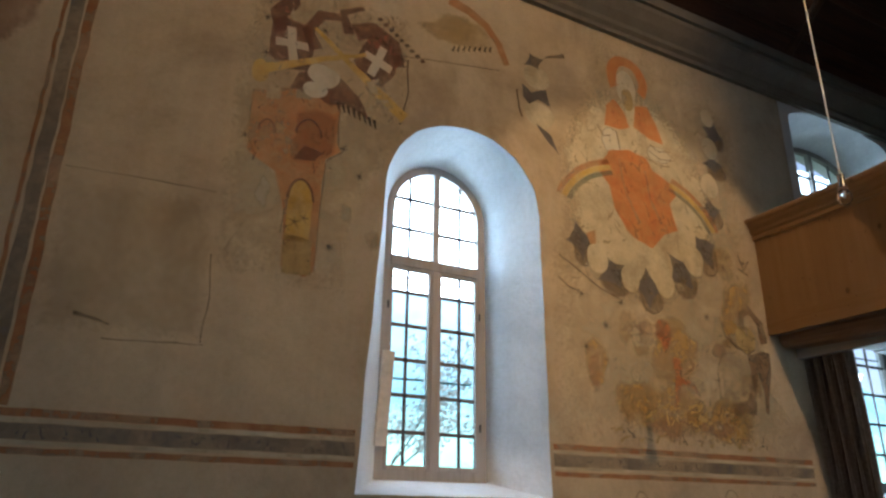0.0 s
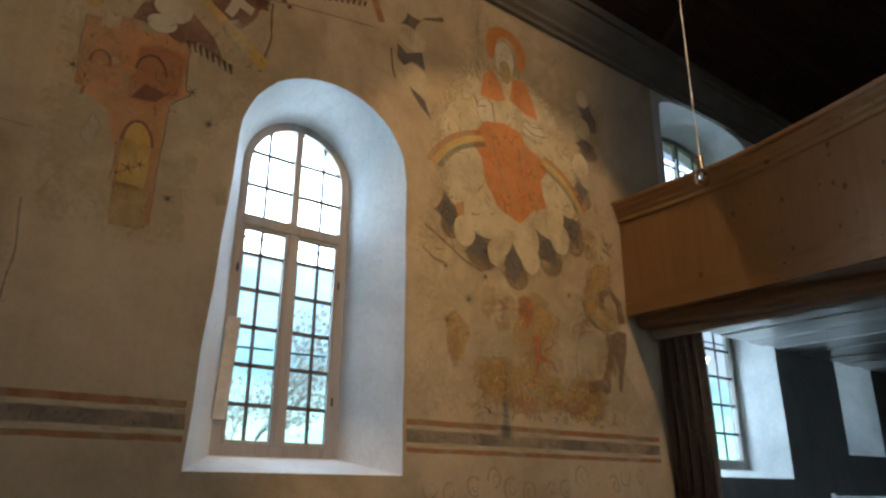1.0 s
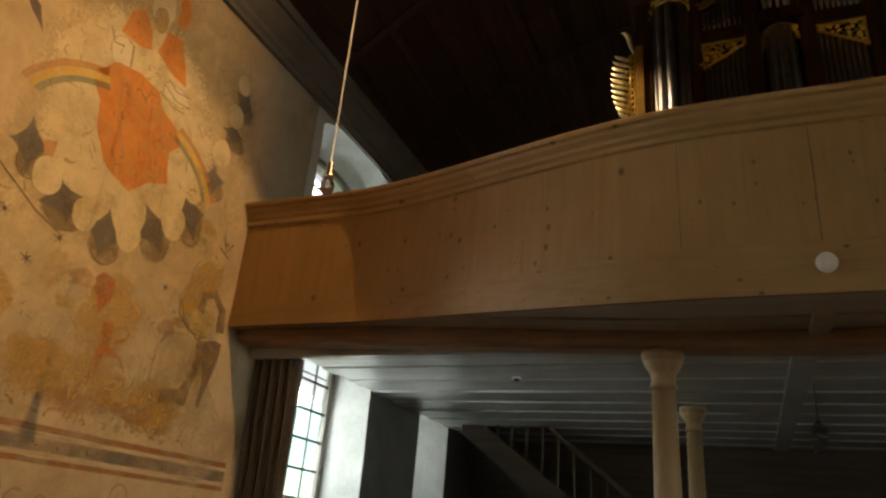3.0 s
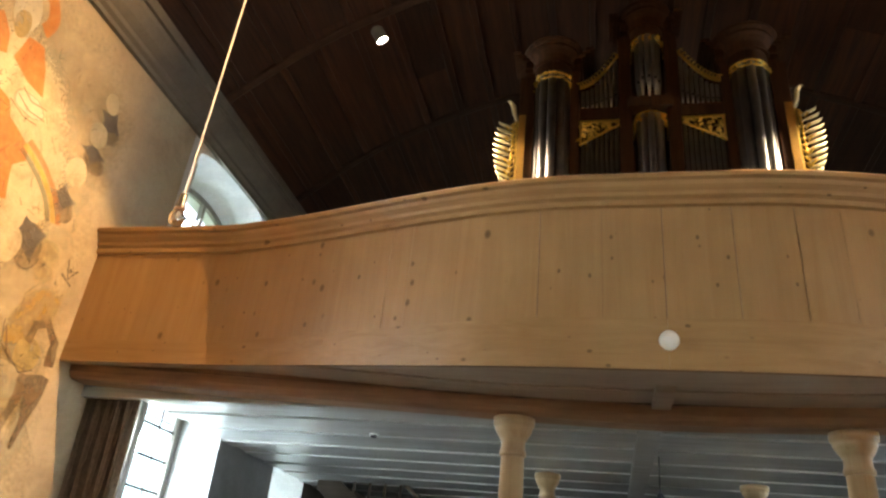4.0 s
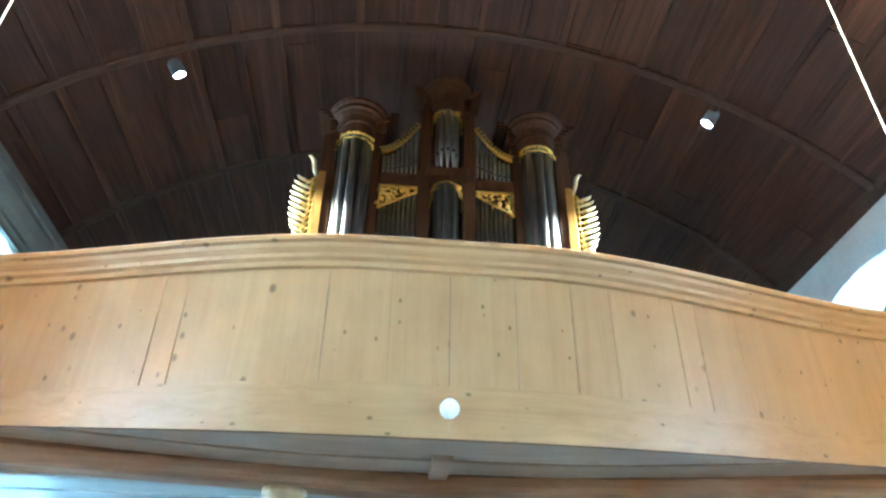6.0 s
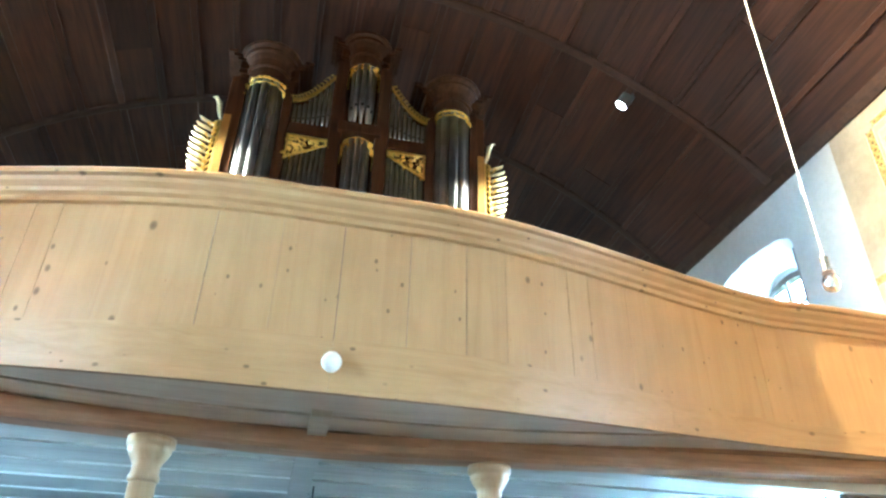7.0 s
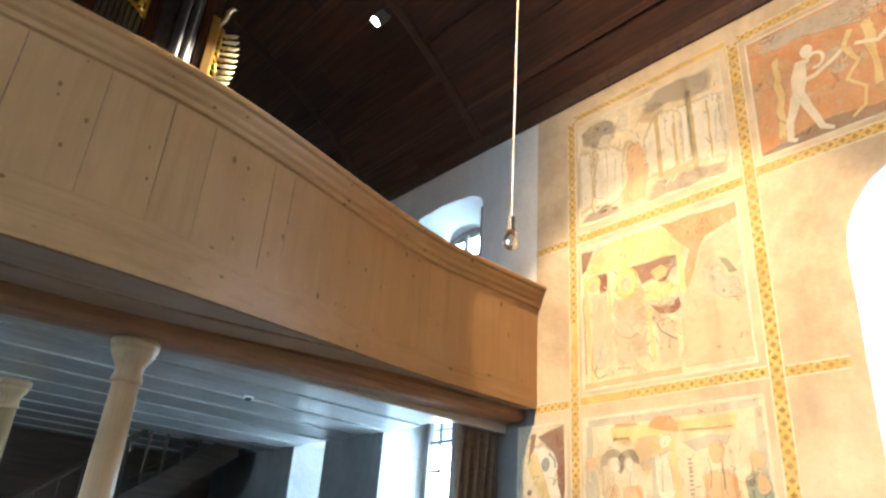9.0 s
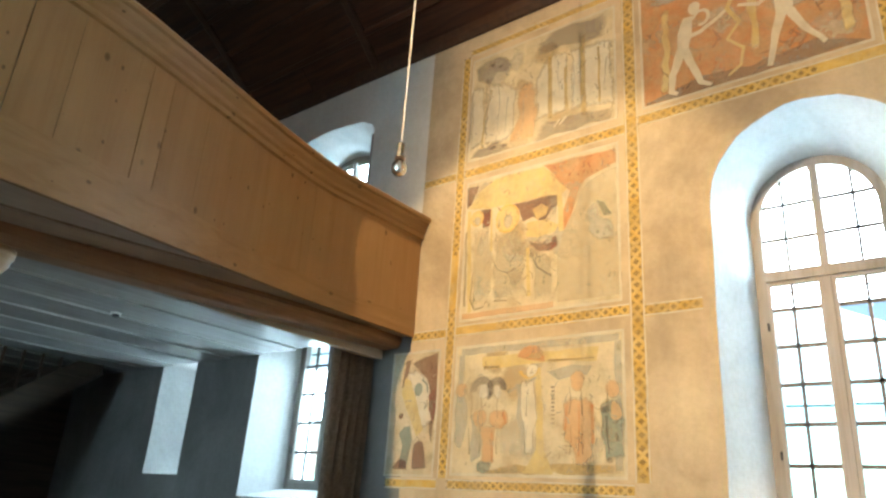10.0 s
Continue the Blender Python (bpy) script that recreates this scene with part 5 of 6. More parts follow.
ar.field("arc", stroke([(2.42, 5.88), (2.62, 5.84), (2.82, 5.74), (2.95, 5.58), (3.03, 5.38)], 0.10, 0.07), PINK, 1)
ar.field("wash", [(2.1, 5.5), (2.4, 5.75), (2.75, 5.72), (2.9, 5.5), (2.6, 5.42), (2.3, 5.4)], OCHRE_FAINT, 0, 0.03)
ar.fields("leaf_row", [stroke([(2.46 + 0.055 * i, 5.34 + 0.018 * i), (2.48 + 0.055 * i, 5.40 + 0.018 * i)], 0.03, 0.012) for i in range(8)], UMBER, 1, 0.004)
ar.field("scratch", stroke([(1.98, 5.12), (2.4, 5.20), (2.95, 5.30)], 0.008), UMBER, 1, 0.004)
ar.fields("cloud_gap", [pinched(3.34, 5.53, 0.15, 0.10, 0.5), [(3.2, 5.24), (3.3, 5.18), (3.46, 5.26), (3.5, 5.08), (3.36, 5.12), (3.27, 5.04), (3.2, 5.10)], [(3.33, 4.86), (3.5, 4.78), (3.58, 4.60), (3.46, 4.70)]], GREY, 2)
ar.fields("cloud", [ellipse(3.36, 5.36, 0.15, 0.13), ellipse(3.38, 4.96, 0.17, 0.13)], CREAM, 1)
ar.fields("line", [stroke([(3.13, 5.16), (3.15, 4.98), (3.18, 4.88)], 0.018), stroke([(3.47, 5.62), (3.7, 5.72)], 0.02, 0.05)], UMBER, 3, 0.005)

# --- north wall: great figure on a rainbow, among clouds
ju = Mural("rainbow_fresco", "large faded fresco with orange robe, rainbow and clouds", 1, 4.6, 2.1)
ju.field("ground", [(3.42, 2.05), (3.45, 3.6), (3.62, 4.5), (3.9, 5.5), (4.1, 6.1), (5.4, 6.12), (6.0, 5.6), (5.95, 4.5), (5.98, 3.3), (6.3, 2.05)], CREAM_FAINT, 0, 0.04)
ju.field("oval", ellipse(4.55, 4.45, 0.98, 1.15), CREAM, 1, 0.04)
ju.field("halo", bow(4.50, 5.70, 0.27, 0.28, 0.12, -35, 215, 24), RED, 3)
ju.field("face", ellipse(4.47, 5.60, 0.13, 0.20), PALE, 3)
ju.field("beard", ellipse(4.48, 5.46, 0.08, 0.13), OCHRE_PALE, 4)
ju.field("mantle", [(4.15, 5.08), (4.19, 5.32), (4.30, 5.42), (4.42, 5.30), (4.47, 5.14), (4.36, 5.08)], RED, 3)
ju.field("mantle", [(4.53, 5.16), (4.58, 5.42), (4.74, 5.45), (4.84, 5.28), (4.92, 5.06), (4.72, 5.08)], RED, 3)
ju.field("robe", [(4.02, 4.58), (4.18, 4.80), (4.45, 4.88), (4.66, 4.84), (4.74, 4.72), (5.00, 4.62), (5.02, 4.50), (4.92, 4.40), (4.98, 4.12), (4.80, 4.05), (4.62, 3.88), (4.46, 3.92), (4.32, 4.00), (4.20, 4.22), (4.15, 4.42)], RED, 3, 0.012)
ju.fields("fold", [stroke([(4.30, 4.75), (4.35, 4.4), (4.5, 4.1)], 0.02, 0.04), stroke([(4.62, 4.7), (4.66, 4.4), (4.78, 4.15)], 0.02, 0.04)], PINK, 4)
ju.fields("sleeve", [ellipse(4.85, 4.92, 0.18, 0.10), ellipse(4.22, 4.92, 0.12, 0.14)], PALE, 2, 0.02)
ju.fields("drapery_line", [stroke([(4.06, 5.06), (4.12, 4.95), (4.22, 4.98)], 0.012), stroke([(4.3, 5.05), (4.32, 4.86)], 0.012), stroke([(4.72, 5.02), (4.84, 4.96), (5.0, 5.0)], 0.010), stroke([(4.70, 4.94), (4.86, 4.88), (5.02, 4.9)], 0.010), stroke([(4.66, 4.86), (4.82, 4.80), (4.96, 4.82)], 0.010)], UMBER, 4, 0.006)
for a0, a1 in ((112, 164), (16, 66)):
    ju.field("rainbow_band", bow(4.55, 4.02, 1.06, 0.74, 0.055, a0, a1), PINK, 3, 0.004)
    ju.field("rainbow_band", bow(4.55, 4.02, 1.00, 0.68, 0.055, a0, a1), OCHRE, 4, 0.004)
    ju.field("rainbow_band", bow(4.55, 4.02, 0.94, 0.62, 0.05, a0, a1), GREEN, 3.5, 0.004)
gaps = ((3.76, 3.80, 0.12, 0.16, 0.2), (4.12, 3.55, 0.17, 0.13, 0.5), (4.52, 3.47, 0.15, 0.16, 0.0), (4.97, 3.70, 0.16, 0.18, 0.7), (5.32, 3.99, 0.15, 0.19, 0.5), (5.49, 4.45, 0.13, 0.12, 0.2), (5.62, 5.01, 0.14, 0.09, 0.1), (5.68, 5.40, 0.13, 0.12, -0.3))
for gx, gz, rx, rz, tn in gaps:
    ju.field("cloud_shade", ellipse(gx + 0.03, gz - 0.08, rx * 1.05, rz * 1.05), UMBER_FAINT, 1.5, 0.02)
    ju.field("cloud_gap", pinched(gx, gz, rx * 1.34, rz * 1.34, tn), GREY, 2)
    ju.field("cloud_rim", bow(gx + 0.04, gz - 0.09, rx * 0.95, rz * 0.95, 0.010, 200, 350, 12), UMBER, 2.5, 0.004)
for cx2, cz2, r2 in ((3.95, 3.66, 0.13), (4.32, 3.53, 0.12), (4.74, 3.55, 0.13), (5.15, 3.85, 0.15), (5.28, 4.24, 0.13), (5.52, 4.74, 0.13), (5.60, 5.20, 0.12), (5.62, 5.58, 0.10)):
    ju.field("cloud", ellipse(cx2, cz2, r2 * 0.92, r2 * 1.08), CREAM, 3)
ju.field("patch", [(3.84, 3.88), (3.94, 3.93), (3.95, 3.80), (3.88, 3.78)], PINK, 3)
ju.fields("vine", [stroke([(3.52, 3.62), (3.75, 3.50), (3.95, 3.38), (4.16, 3.32)], 0.012), stroke([(3.50, 3.42), (3.62, 3.34), (3.72, 3.32)], 0.012), stroke([(5.80, 4.02), (5.86, 3.86), (5.95, 3.98)], 0.02), stroke([(5.78, 3.88), (5.92, 3.82)], 0.02)], UMBER, 3, 0.008)
for sx, sz in ((3.74, 3.30), (4.18, 3.28), (3.99, 3.05), (3.76, 2.84), (5.56, 3.85), (5.86, 3.94), (5.24, 3.29)):
    ju.field("star", star_shape(sx, sz, 0.062, sx * 7), BLACK, 4, 0.003)
# lower zone: washes and small dark shapes
ju.fields("ochre_wash", [[(4.52, 2.60), (4.48, 2.90), (4.60, 3.10), (4.86, 3.16), (5.1, 3.05), (5.05, 2.75), (4.85, 2.58)], [(5.46, 3.10), (5.44, 3.30), (5.54, 3.62), (5.74, 3.74), (5.90, 3.70), (5.88, 3.48), (5.72, 3.42), (5.70, 3.15)], ellipse(3.86, 2.72, 0.13, 0.22)], OCHRE_WASH, 1, 0.03)
dabs(ju, "ochre_mark", 70, 3.95, 5.75, 2.08, 2.48, OCHRE_PALE, 1.6, 0.10, 71, lean=-0.9)
dabs(ju, "pale_mark", 40, 4.3, 5.8, 2.10, 2.75, CREAM_FAINT, 1.9, 0.09, 72, lean=0.6)
ju.fields("pink_wash", [ellipse(3.84, 2.62, 0.06, 0.18), ellipse(4.65, 2.22, 0.30, 0.08), ellipse(5.35, 2.98, 0.12, 0.08), ellipse(5.2, 2.25, 0.25, 0.07), ellipse(4.5, 3.08, 0.16, 0.07)], PINK_FAINT, 2, 0.03)
ju.fields("pale_patch", [rect(5.34, 5.66, 2.56, 2.96), ellipse(5.0, 2.62, 0.12, 0.09), ellipse(4.42, 2.98, 0.12, 0.07)], CREAM_FAINT, 2.2, 0.02)
ju.fields("hill_line", [stroke([(5.30, 2.52), (5.30, 2.80), (5.40, 2.96), (5.58, 2.98)], 0.014), stroke([(5.42, 3.32), (5.46, 3.14), (5.62, 3.02), (5.80, 3.02)], 0.014), stroke([(5.60, 3.70), (5.50, 3.55), (5.52, 3.38)], 0.012), stroke([(4.44, 2.78), (4.6, 2.66), (4.72, 2.68)], 0.010)], UMBER_FAINT, 4, 0.012)
ju.fields("red_shape", [[(4.56, 3.14), (4.62, 3.18), (4.72, 3.16), (4.76, 3.06), (4.72, 2.96), (4.66, 2.88), (4.62, 2.98), (4.56, 3.02)], stroke([(4.78, 2.84), (4.80, 2.68), (4.76, 2.52), (4.72, 2.40)], 0.10, 0.03), stroke([(4.82, 2.66), (4.96, 2.60), (5.04, 2.52)], 0.05, 0.02), stroke([(4.86, 2.72), (4.98, 2.76), (5.0, 2.84)], 0.02)], RED_WORN, 3, 0.014)
ju.fields("dark_shape", [stroke([(5.70, 3.22), (5.72, 3.38), (5.84, 3.44), (5.98, 3.32), (6.0, 3.12)], 0.07, 0.10), [(5.74, 3.0), (5.98, 3.04), (6.07, 3.03), (6.04, 2.8), (5.96, 2.6), (5.93, 2.42), (5.88, 2.44), (5.90, 2.66), (5.86, 2.84), (5.80, 2.64), (5.76, 2.42), (5.44, 2.38), (5.46, 2.48), (5.64, 2.54), (5.74, 2.7)]], UMBER_WORN, 3, 0.014)
ju.field("bow_line", stroke([(5.45, 3.26), (5.55, 3.08), (5.72, 2.98), (5.86, 3.04)], 0.012), UMBER, 4)
ju.field("shape", ellipse(5.74, 3.14, 0.14, 0.14), OCHRE_PALE, 2.6)

# --- north wall: painted borders and repairs
bo = Mural("border_painting", "painted grey and red border bands on plaster", 1, 2.0, 1.8)
for x0, x1 in ((-1.6, 1.74), (3.38, 6.45)):
    bo.fields("red_line", [rect(x0, x1, 1.985, 2.03), rect(x0, x1, 1.785, 1.822)], BORDER_RED, 1, 0.004)
    bo.fields("pale_line", [rect(x0, x1, 1.957, 1.978), rect(x0, x1, 1.836, 1.856)], CREAM, 1, 0.003)
    bo.field("grey_band", rect(x0, x1, 1.860, 1.952), GREY_FAINT, 1, 0.004)
    dabs(bo, "ornament", int((x1 - x0) * 16), x0 + 0.05, x1 - 0.05, 1.872, 1.94, GREY, 2, 0.035, int(x0 * 10) + 40)
# worn scrollwork below the bands, beside the gallery
curls, rng = [], random.Random(93)
for k in range(13):
    r, a = rng.uniform(0.055, 0.085), rng.uniform(0, 360)
    cx, cz = 3.60 + 0.21 * k + rng.uniform(-0.03, 0.03), rng.uniform(1.48, 1.66)
    curls.append(bow(cx, cz, r, r * 1.1, 0.016, a, a + rng.uniform(150, 290), 14))
    curls.append(bow(cx + 0.02, cz - 0.01, r * 0.45, r * 0.5, 0.012, a + 120, a + 330, 10))
tagged(bo.fields("scroll_ornament", curls, ORNAMENT_FAINT, 1, 0.008), kind="stuff")
bo.field("grey_strip", rect(-0.455, -0.375, 2.04, 6.2), GREY_FAINT, 1)
bo.fields("red_strip", [rect(-0.50, -0.475, 2.04, 6.2), rect(-0.36, -0.30, 2.04, 6.2)], BORDER_RED, 1)
bo.fields("red_patch", [ellipse(-0.85, 4.6, 0.25, 0.35), ellipse(-0.7, 5.2, 0.14, 0.3)], RED_FAINT, 1, 0.05)
MORTAR_SOFT = paint("mortar_soft", (0.52, 0.42, 0.285), 0.5, cover=0.22)
bo.field("mortar_patch", [(-0.28, 2.48), (0.68, 2.50), (0.66, 3.05), (0.62, 3.50), (-0.28, 3.48)], MORTAR_SOFT, 0, 0.02)
bo.fields("crack", [stroke([(-0.28, 3.52), (0.1, 3.54), (0.64, 3.55)], 0.010), stroke([(-0.07, 2.60), (0.04, 2.575), (0.12, 2.55)], 0.03, 0.012), stroke([(0.66, 2.5), (0.68, 2.8), (0.66, 3.1)], 0.010), stroke([(0.1, 2.46), (0.4, 2.48), (0.68, 2.49)], 0.010)], UMBER_FAINT, 1, 0.006)

# --- south wall: framed panels
LATTICE = paint("lattice_ochre", (0.33, 0.17, 0.05), 0.8, cover=0.62)
gr = Mural("panel_border", "yellow lattice borders framing the wall paintings", -1, 4.5, 1.9)


def lattice(x0, x1, z0, z1):
    up = z1 - z0 > x1 - x0
    gr.field("band", rect(x0, x1, z0, z1), OCHRE, 1, 0.006)
    w = min(x1 - x0, z1 - z0)
    length = max(x1 - x0, z1 - z0)
    n = int(length / (w * 0.80))
    step = length / n
    cells = []
    for i in range(n):
        c = (i + 0.5) * step
        if noise.noise(Vector((x0 * 3 + (0 if up else c), z0 * 3 + (c if up else 0), 7.7))) < -0.22:
            continue
        r, q = step * 0.27, w * 0.25
        shapes = [[(0, c - r), (q, c), (0, c + r), (-q, c)]]
        for s in (-1, 1):
            shapes.append([(s * w * 0.37, c + step * 0.5 - r * 0.9), (s * w * 0.37, c + step * 0.5 + r * 0.9), (s * w * 0.14, c + step * 0.5)])
        for shape in shapes:
            cells.append([((x0 + x1) / 2 + u, z0 + v) if up else (x0 + v, (z0 + z1) / 2 + u) for u, v in shape])
    tagged(gr.fields("lattice", cells, LATTICE, 2, 0.0), kind="stuff")
    edge = [rect(x0, x0 + 0.014, z0, z1), rect(x1 - 0.014, x1, z0, z1)] if up else [rect(x0, x1, z0, z0 + 0.014), rect(x0, x1, z1 - 0.014, z1)]
    gr.fields("edge", edge, PALE, 2.4, 0.003)


lattice(5.585, 5.695, 1.92, 6.26)
lattice(3.745, 3.865, 1.92, 6.26)
lattice(1.80, 1.92, 4.95, 6.26)
lattice(5.70, 6.11, 4.80, 4.90)
lattice(3.87, 5.58, 4.79, 4.90)
lattice(1.0, 3.74, 4.83, 4.94)
lattice(5.70, 6.11, 3.16, 3.26)
lattice(3.87, 5.58, 3.17, 3.27)
lattice(3.30, 3.74, 3.15, 3.25)
lattice(3.87, 5.58, 6.27, 6.36)
lattice(1.92, 3.74, 6.24, 6.34)
lattice(3.87, 5.58, 1.82, 1.91)
lattice(5.70, 6.3, 1.82, 1.91)


def panel(name, label, x0, x1, z0, z1, ground):
    p = Mural(name, label, -1, (x0 + x1) / 2, z0, "framed wall paintings")
    p.field("ground", rect(x0, x1, z0, z1), ground, 0, 0.008, 0.04)
    f = 0.022
    p.fields("frame_line", [rect(x0, x1, z0, z0 + f), rect(x0, x1, z1 - f, z1), rect(x0, x0 + f, z0 + f, z1 - f), rect(x1 - f, x1, z0 + f, z1 - f)], PALE, 1, 0.003)
    return p


PEACH = paint("peach_wash", (0.80, 0.50, 0.26), 0.45, cover=0.6, second=(0.74, 0.50, 0.28))
GREY_WASH = paint("grey_brown_wash", (0.36, 0.31, 0.25), 0.5, cover=0.62, second=(0.26, 0.21, 0.17))
SKY_GREY = paint("sky_grey", (0.52, 0.51, 0.44), 0.5, cover=0.55, second=(0.62, 0.58, 0.46))
ROBE_BLUE = paint("robe_blue", (0.40, 0.41, 0.36), 0.9, cover=0.55, second=(0.66, 0.60, 0.45))
TEAL = paint("robe_teal", (0.20, 0.27, 0.24), 0.5, cover=0.72, second=(0.36, 0.38, 0.30))
YELLOW = paint("pale_yellow", (0.78, 0.60, 0.24), 0.4, cover=0.7, second=(0.76, 0.62, 0.34))
p1 = panel("upper_panel", "faded fresco panel of pale upright forms under grey trees", 3.93, 5.56, 4.97, 6.20, CREAM)
p1.fields("grey_crown", [[(5.53, 6.10), (5.41, 6.16), (5.20, 6.13), (5.08, 6.03), (5.09, 5.91), (5.22, 5.93), (5.34, 5.81), (5.51, 5.91)], [(4.78, 6.09), (4.59, 6.17), (4.29, 6.18), (4.04, 6.15), (3.99, 6.01), (4.04, 5.91), (4.24, 5.90), (4.47, 5.95), (4.74, 5.96)]], GREY_WASH, 2, 0.022)
p1.fields("pale_form", [[(5.54, 5.85), (5.40, 5.84), (5.38, 5.45), (5.37, 5.15), (5.52, 5.10)], [(5.34, 5.84), (5.15, 5.80), (4.99, 5.65), (5.0, 5.19), (5.09, 5.07), (5.37, 5.12)], [(4.77, 5.67), (4.70, 5.85), (4.59, 5.93), (4.42, 5.89), (4.44, 5.19), (4.76, 5.21)], [(4.40, 5.89), (4.2, 5.88), (3.97, 5.84), (3.96, 5.12), (4.38, 5.20)]], PALE, 1.2, 0.02)
p1.field("peach_robe", [(4.97, 5.65), (4.88, 5.72), (4.80, 5.68), (4.75, 5.35), (4.78, 5.01), (5.06, 5.01), (4.99, 5.34)], PEACH, 2.2, 0.024)
p1.fields("ochre_fold", [stroke([(4.62, 5.9), (4.61, 5.19)], 0.045), stroke([(4.45, 5.7), (4.44, 5.25)], 0.03), stroke([(4.27, 6.0), (4.26, 5.1)], 0.05), stroke([(5.30, 5.75), (5.38, 5.4), (5.39, 5.05)], 0.022), stroke([(4.10, 5.8), (4.10, 5.2)], 0.02)], OCHRE_PALE, 2.6, 0.008)
p1.fields("fold", [stroke([(5.22, 5.78), (5.19, 5.5), (5.21, 5.22)], 0.012, 0.004), stroke([(5.09, 5.6), (5.13, 5.2)], 0.010, 0.004), stroke([(4.54, 5.82), (4.51, 5.45)], 0.010, 0.004), stroke([(4.35, 5.7), (4.37, 5.25)], 0.009, 0.003), stroke([(4.02, 5.66), (4.06, 5.3)], 0.012, 0.004), stroke([(4.90, 5.5), (4.93, 5.1)], 0.010, 0.004)], SKY_GREY, 3, 0.009)
p1.fields("dark_ground", [[(4.79, 4.99), (4.74, 5.10), (4.67, 5.17), (4.58, 5.15), (4.41, 5.15), (4.19, 5.15), (3.95, 5.09), (3.95, 4.99)], [(5.54, 4.99), (5.45, 5.11), (5.34, 5.09), (5.22, 5.12), (5.07, 5.04), (5.04, 4.99)]], GREY_WASH, 3.2, 0.02)
p1.fields("pale_foot", [stroke([(4.50, 5.15), (4.57, 5.08)], 0.022, 0.012), stroke([(4.44, 5.16), (4.51, 5.09)], 0.022, 0.012)], PALE, 4, 0.003)
p1.fields("dark_mark", [ellipse(5.30, 6.05, 0.02, 0.02), ellipse(5.20, 6.00, 0.03, 0.015), stroke([(5.54, 5.8), (5.55, 5.2)], 0.02), stroke([(5.36, 5.9), (5.37, 5.55)], 0.014), ellipse(5.26, 5.06, 0.05, 0.025), ellipse(5.12, 5.05, 0.045, 0.02)], UMBER_FAINT, 4, 0.008)
p0 = panel("red_panel", "faded fresco panel with pale strokes on red ground", 1.96, 3.70, 4.98, 6.20, PINK)
p0.field("earth", [(2.0, 5.0), (2.3, 5.14), (2.8, 5.10), (3.2, 5.13), (3.45, 5.06), (3.67, 5.03), (3.67, 5.0)], GREY_WASH, 1, 0.014)
p0.field("sky_wash", [(3.66, 6.17), (3.66, 5.98), (3.3, 6.0), (2.9, 5.9), (2.4, 5.98), (2.0, 5.92), (2.0, 6.17)], SKY_GREY, 0.8, 0.03)
p0.fields("pale_stroke", [stroke([(3.39, 5.03), (3.44, 5.06), (3.42, 5.22), (3.34, 5.44)], 0.035, 0.085), stroke([(3.11, 5.02), (3.19, 5.08), (3.25, 5.25), (3.31, 5.44)], 0.03, 0.08), [(3.38, 5.42), (3.28, 5.42), (3.23, 5.62), (3.22, 5.76), (3.30, 5.76), (3.36, 5.62)], stroke([(3.28, 5.56), (3.17, 5.57), (3.05, 5.63), (2.93, 5.71)], 0.045, 0.03), ellipse(3.21, 5.83, 0.05, 0.065), stroke([(2.66, 5.03), (2.60, 5.28), (2.54, 5.48)], 0.04, 0.08), stroke([(2.26, 5.10), (2.40, 5.3), (2.48, 5.48)], 0.035, 0.08), [(2.58, 5.46), (2.46, 5.46), (2.43, 5.66), (2.46, 5.80), (2.55, 5.80), (2.58, 5.64)], stroke([(2.54, 5.74), (2.70, 5.64), (2.86, 5.70)], 0.045, 0.03)], PALE, 2, 0.006)
p0.fields("ring", [bow(3.15, 5.71, 0.075, 0.085, 0.028, 0, 300, 16)], PALE, 3)
p0.fields("wavy_line", [stroke([(2.97, 5.05), (2.88, 5.12), (2.84, 5.28), (2.96, 5.40), (2.86, 5.54), (2.94, 5.7), (2.86, 5.85)], 0.02, 0.045)], YELLOW, 2.5)
p0.fields("ochre_stroke", [stroke([(3.50, 5.04), (3.47, 5.4), (3.46, 5.95)], 0.07, 0.05), stroke([(2.1, 5.1), (2.12, 5.9)], 0.06, 0.14), stroke([(2.75, 5.2), (2.74, 5.9)], 0.05, 0.1)], YELLOW, 1.5, 0.02)
dabs(p0, "brushwork", 40, 2.0, 3.66, 5.05, 6.1, RED_FAINT, 1.2, 0.10, 61, inside=2.5)
p2 = panel("middle_panel", "faded fresco panel with pale roof and red corner", 3.93, 5.55, 3.30, 4.74, CREAM)
p2.field("red_corner", [(4.67, 4.70), (4.3, 4.69), (3.97, 4.68), (3.95, 4.55), (4.06, 4.51), (4.25, 4.46), (4.32, 4.34), (4.36, 4.20), (4.46, 4.0), (4.48, 4.14), (4.40, 4.38), (4.52, 4.52)], PINK, 2, 0.010)
dabs(p2, "red_mark", 26, 4.0, 4.6, 4.50, 4.68, RED_DARK, 2.6, 0.035, 62)
p2.field("roof", [(5.51, 4.44), (5.39, 4.61), (5.20, 4.70), (4.67, 4.70), (4.54, 4.56), (4.42, 4.41), (4.48, 4.37), (5.26, 4.40)], YELLOW, 1.5, 0.008)
p2.fields("red_gap", [[(5.53, 4.68), (5.39, 4.68), (5.48, 4.49), (5.53, 4.45)], [(5.23, 4.38), (4.52, 4.38), (4.51, 4.27), (4.58, 4.24), (4.65, 4.13), (4.78, 4.21), (4.88, 4.18), (4.93, 4.32), (5.04, 4.37)], [(5.36, 4.40), (5.24, 4.39), (5.25, 4.22), (5.32, 4.20)], [(4.83, 3.99), (4.72, 3.93), (4.53, 3.98), (4.52, 3.88), (4.60, 3.84), (4.72, 3.87)]], WINE, 2.2, 0.008)
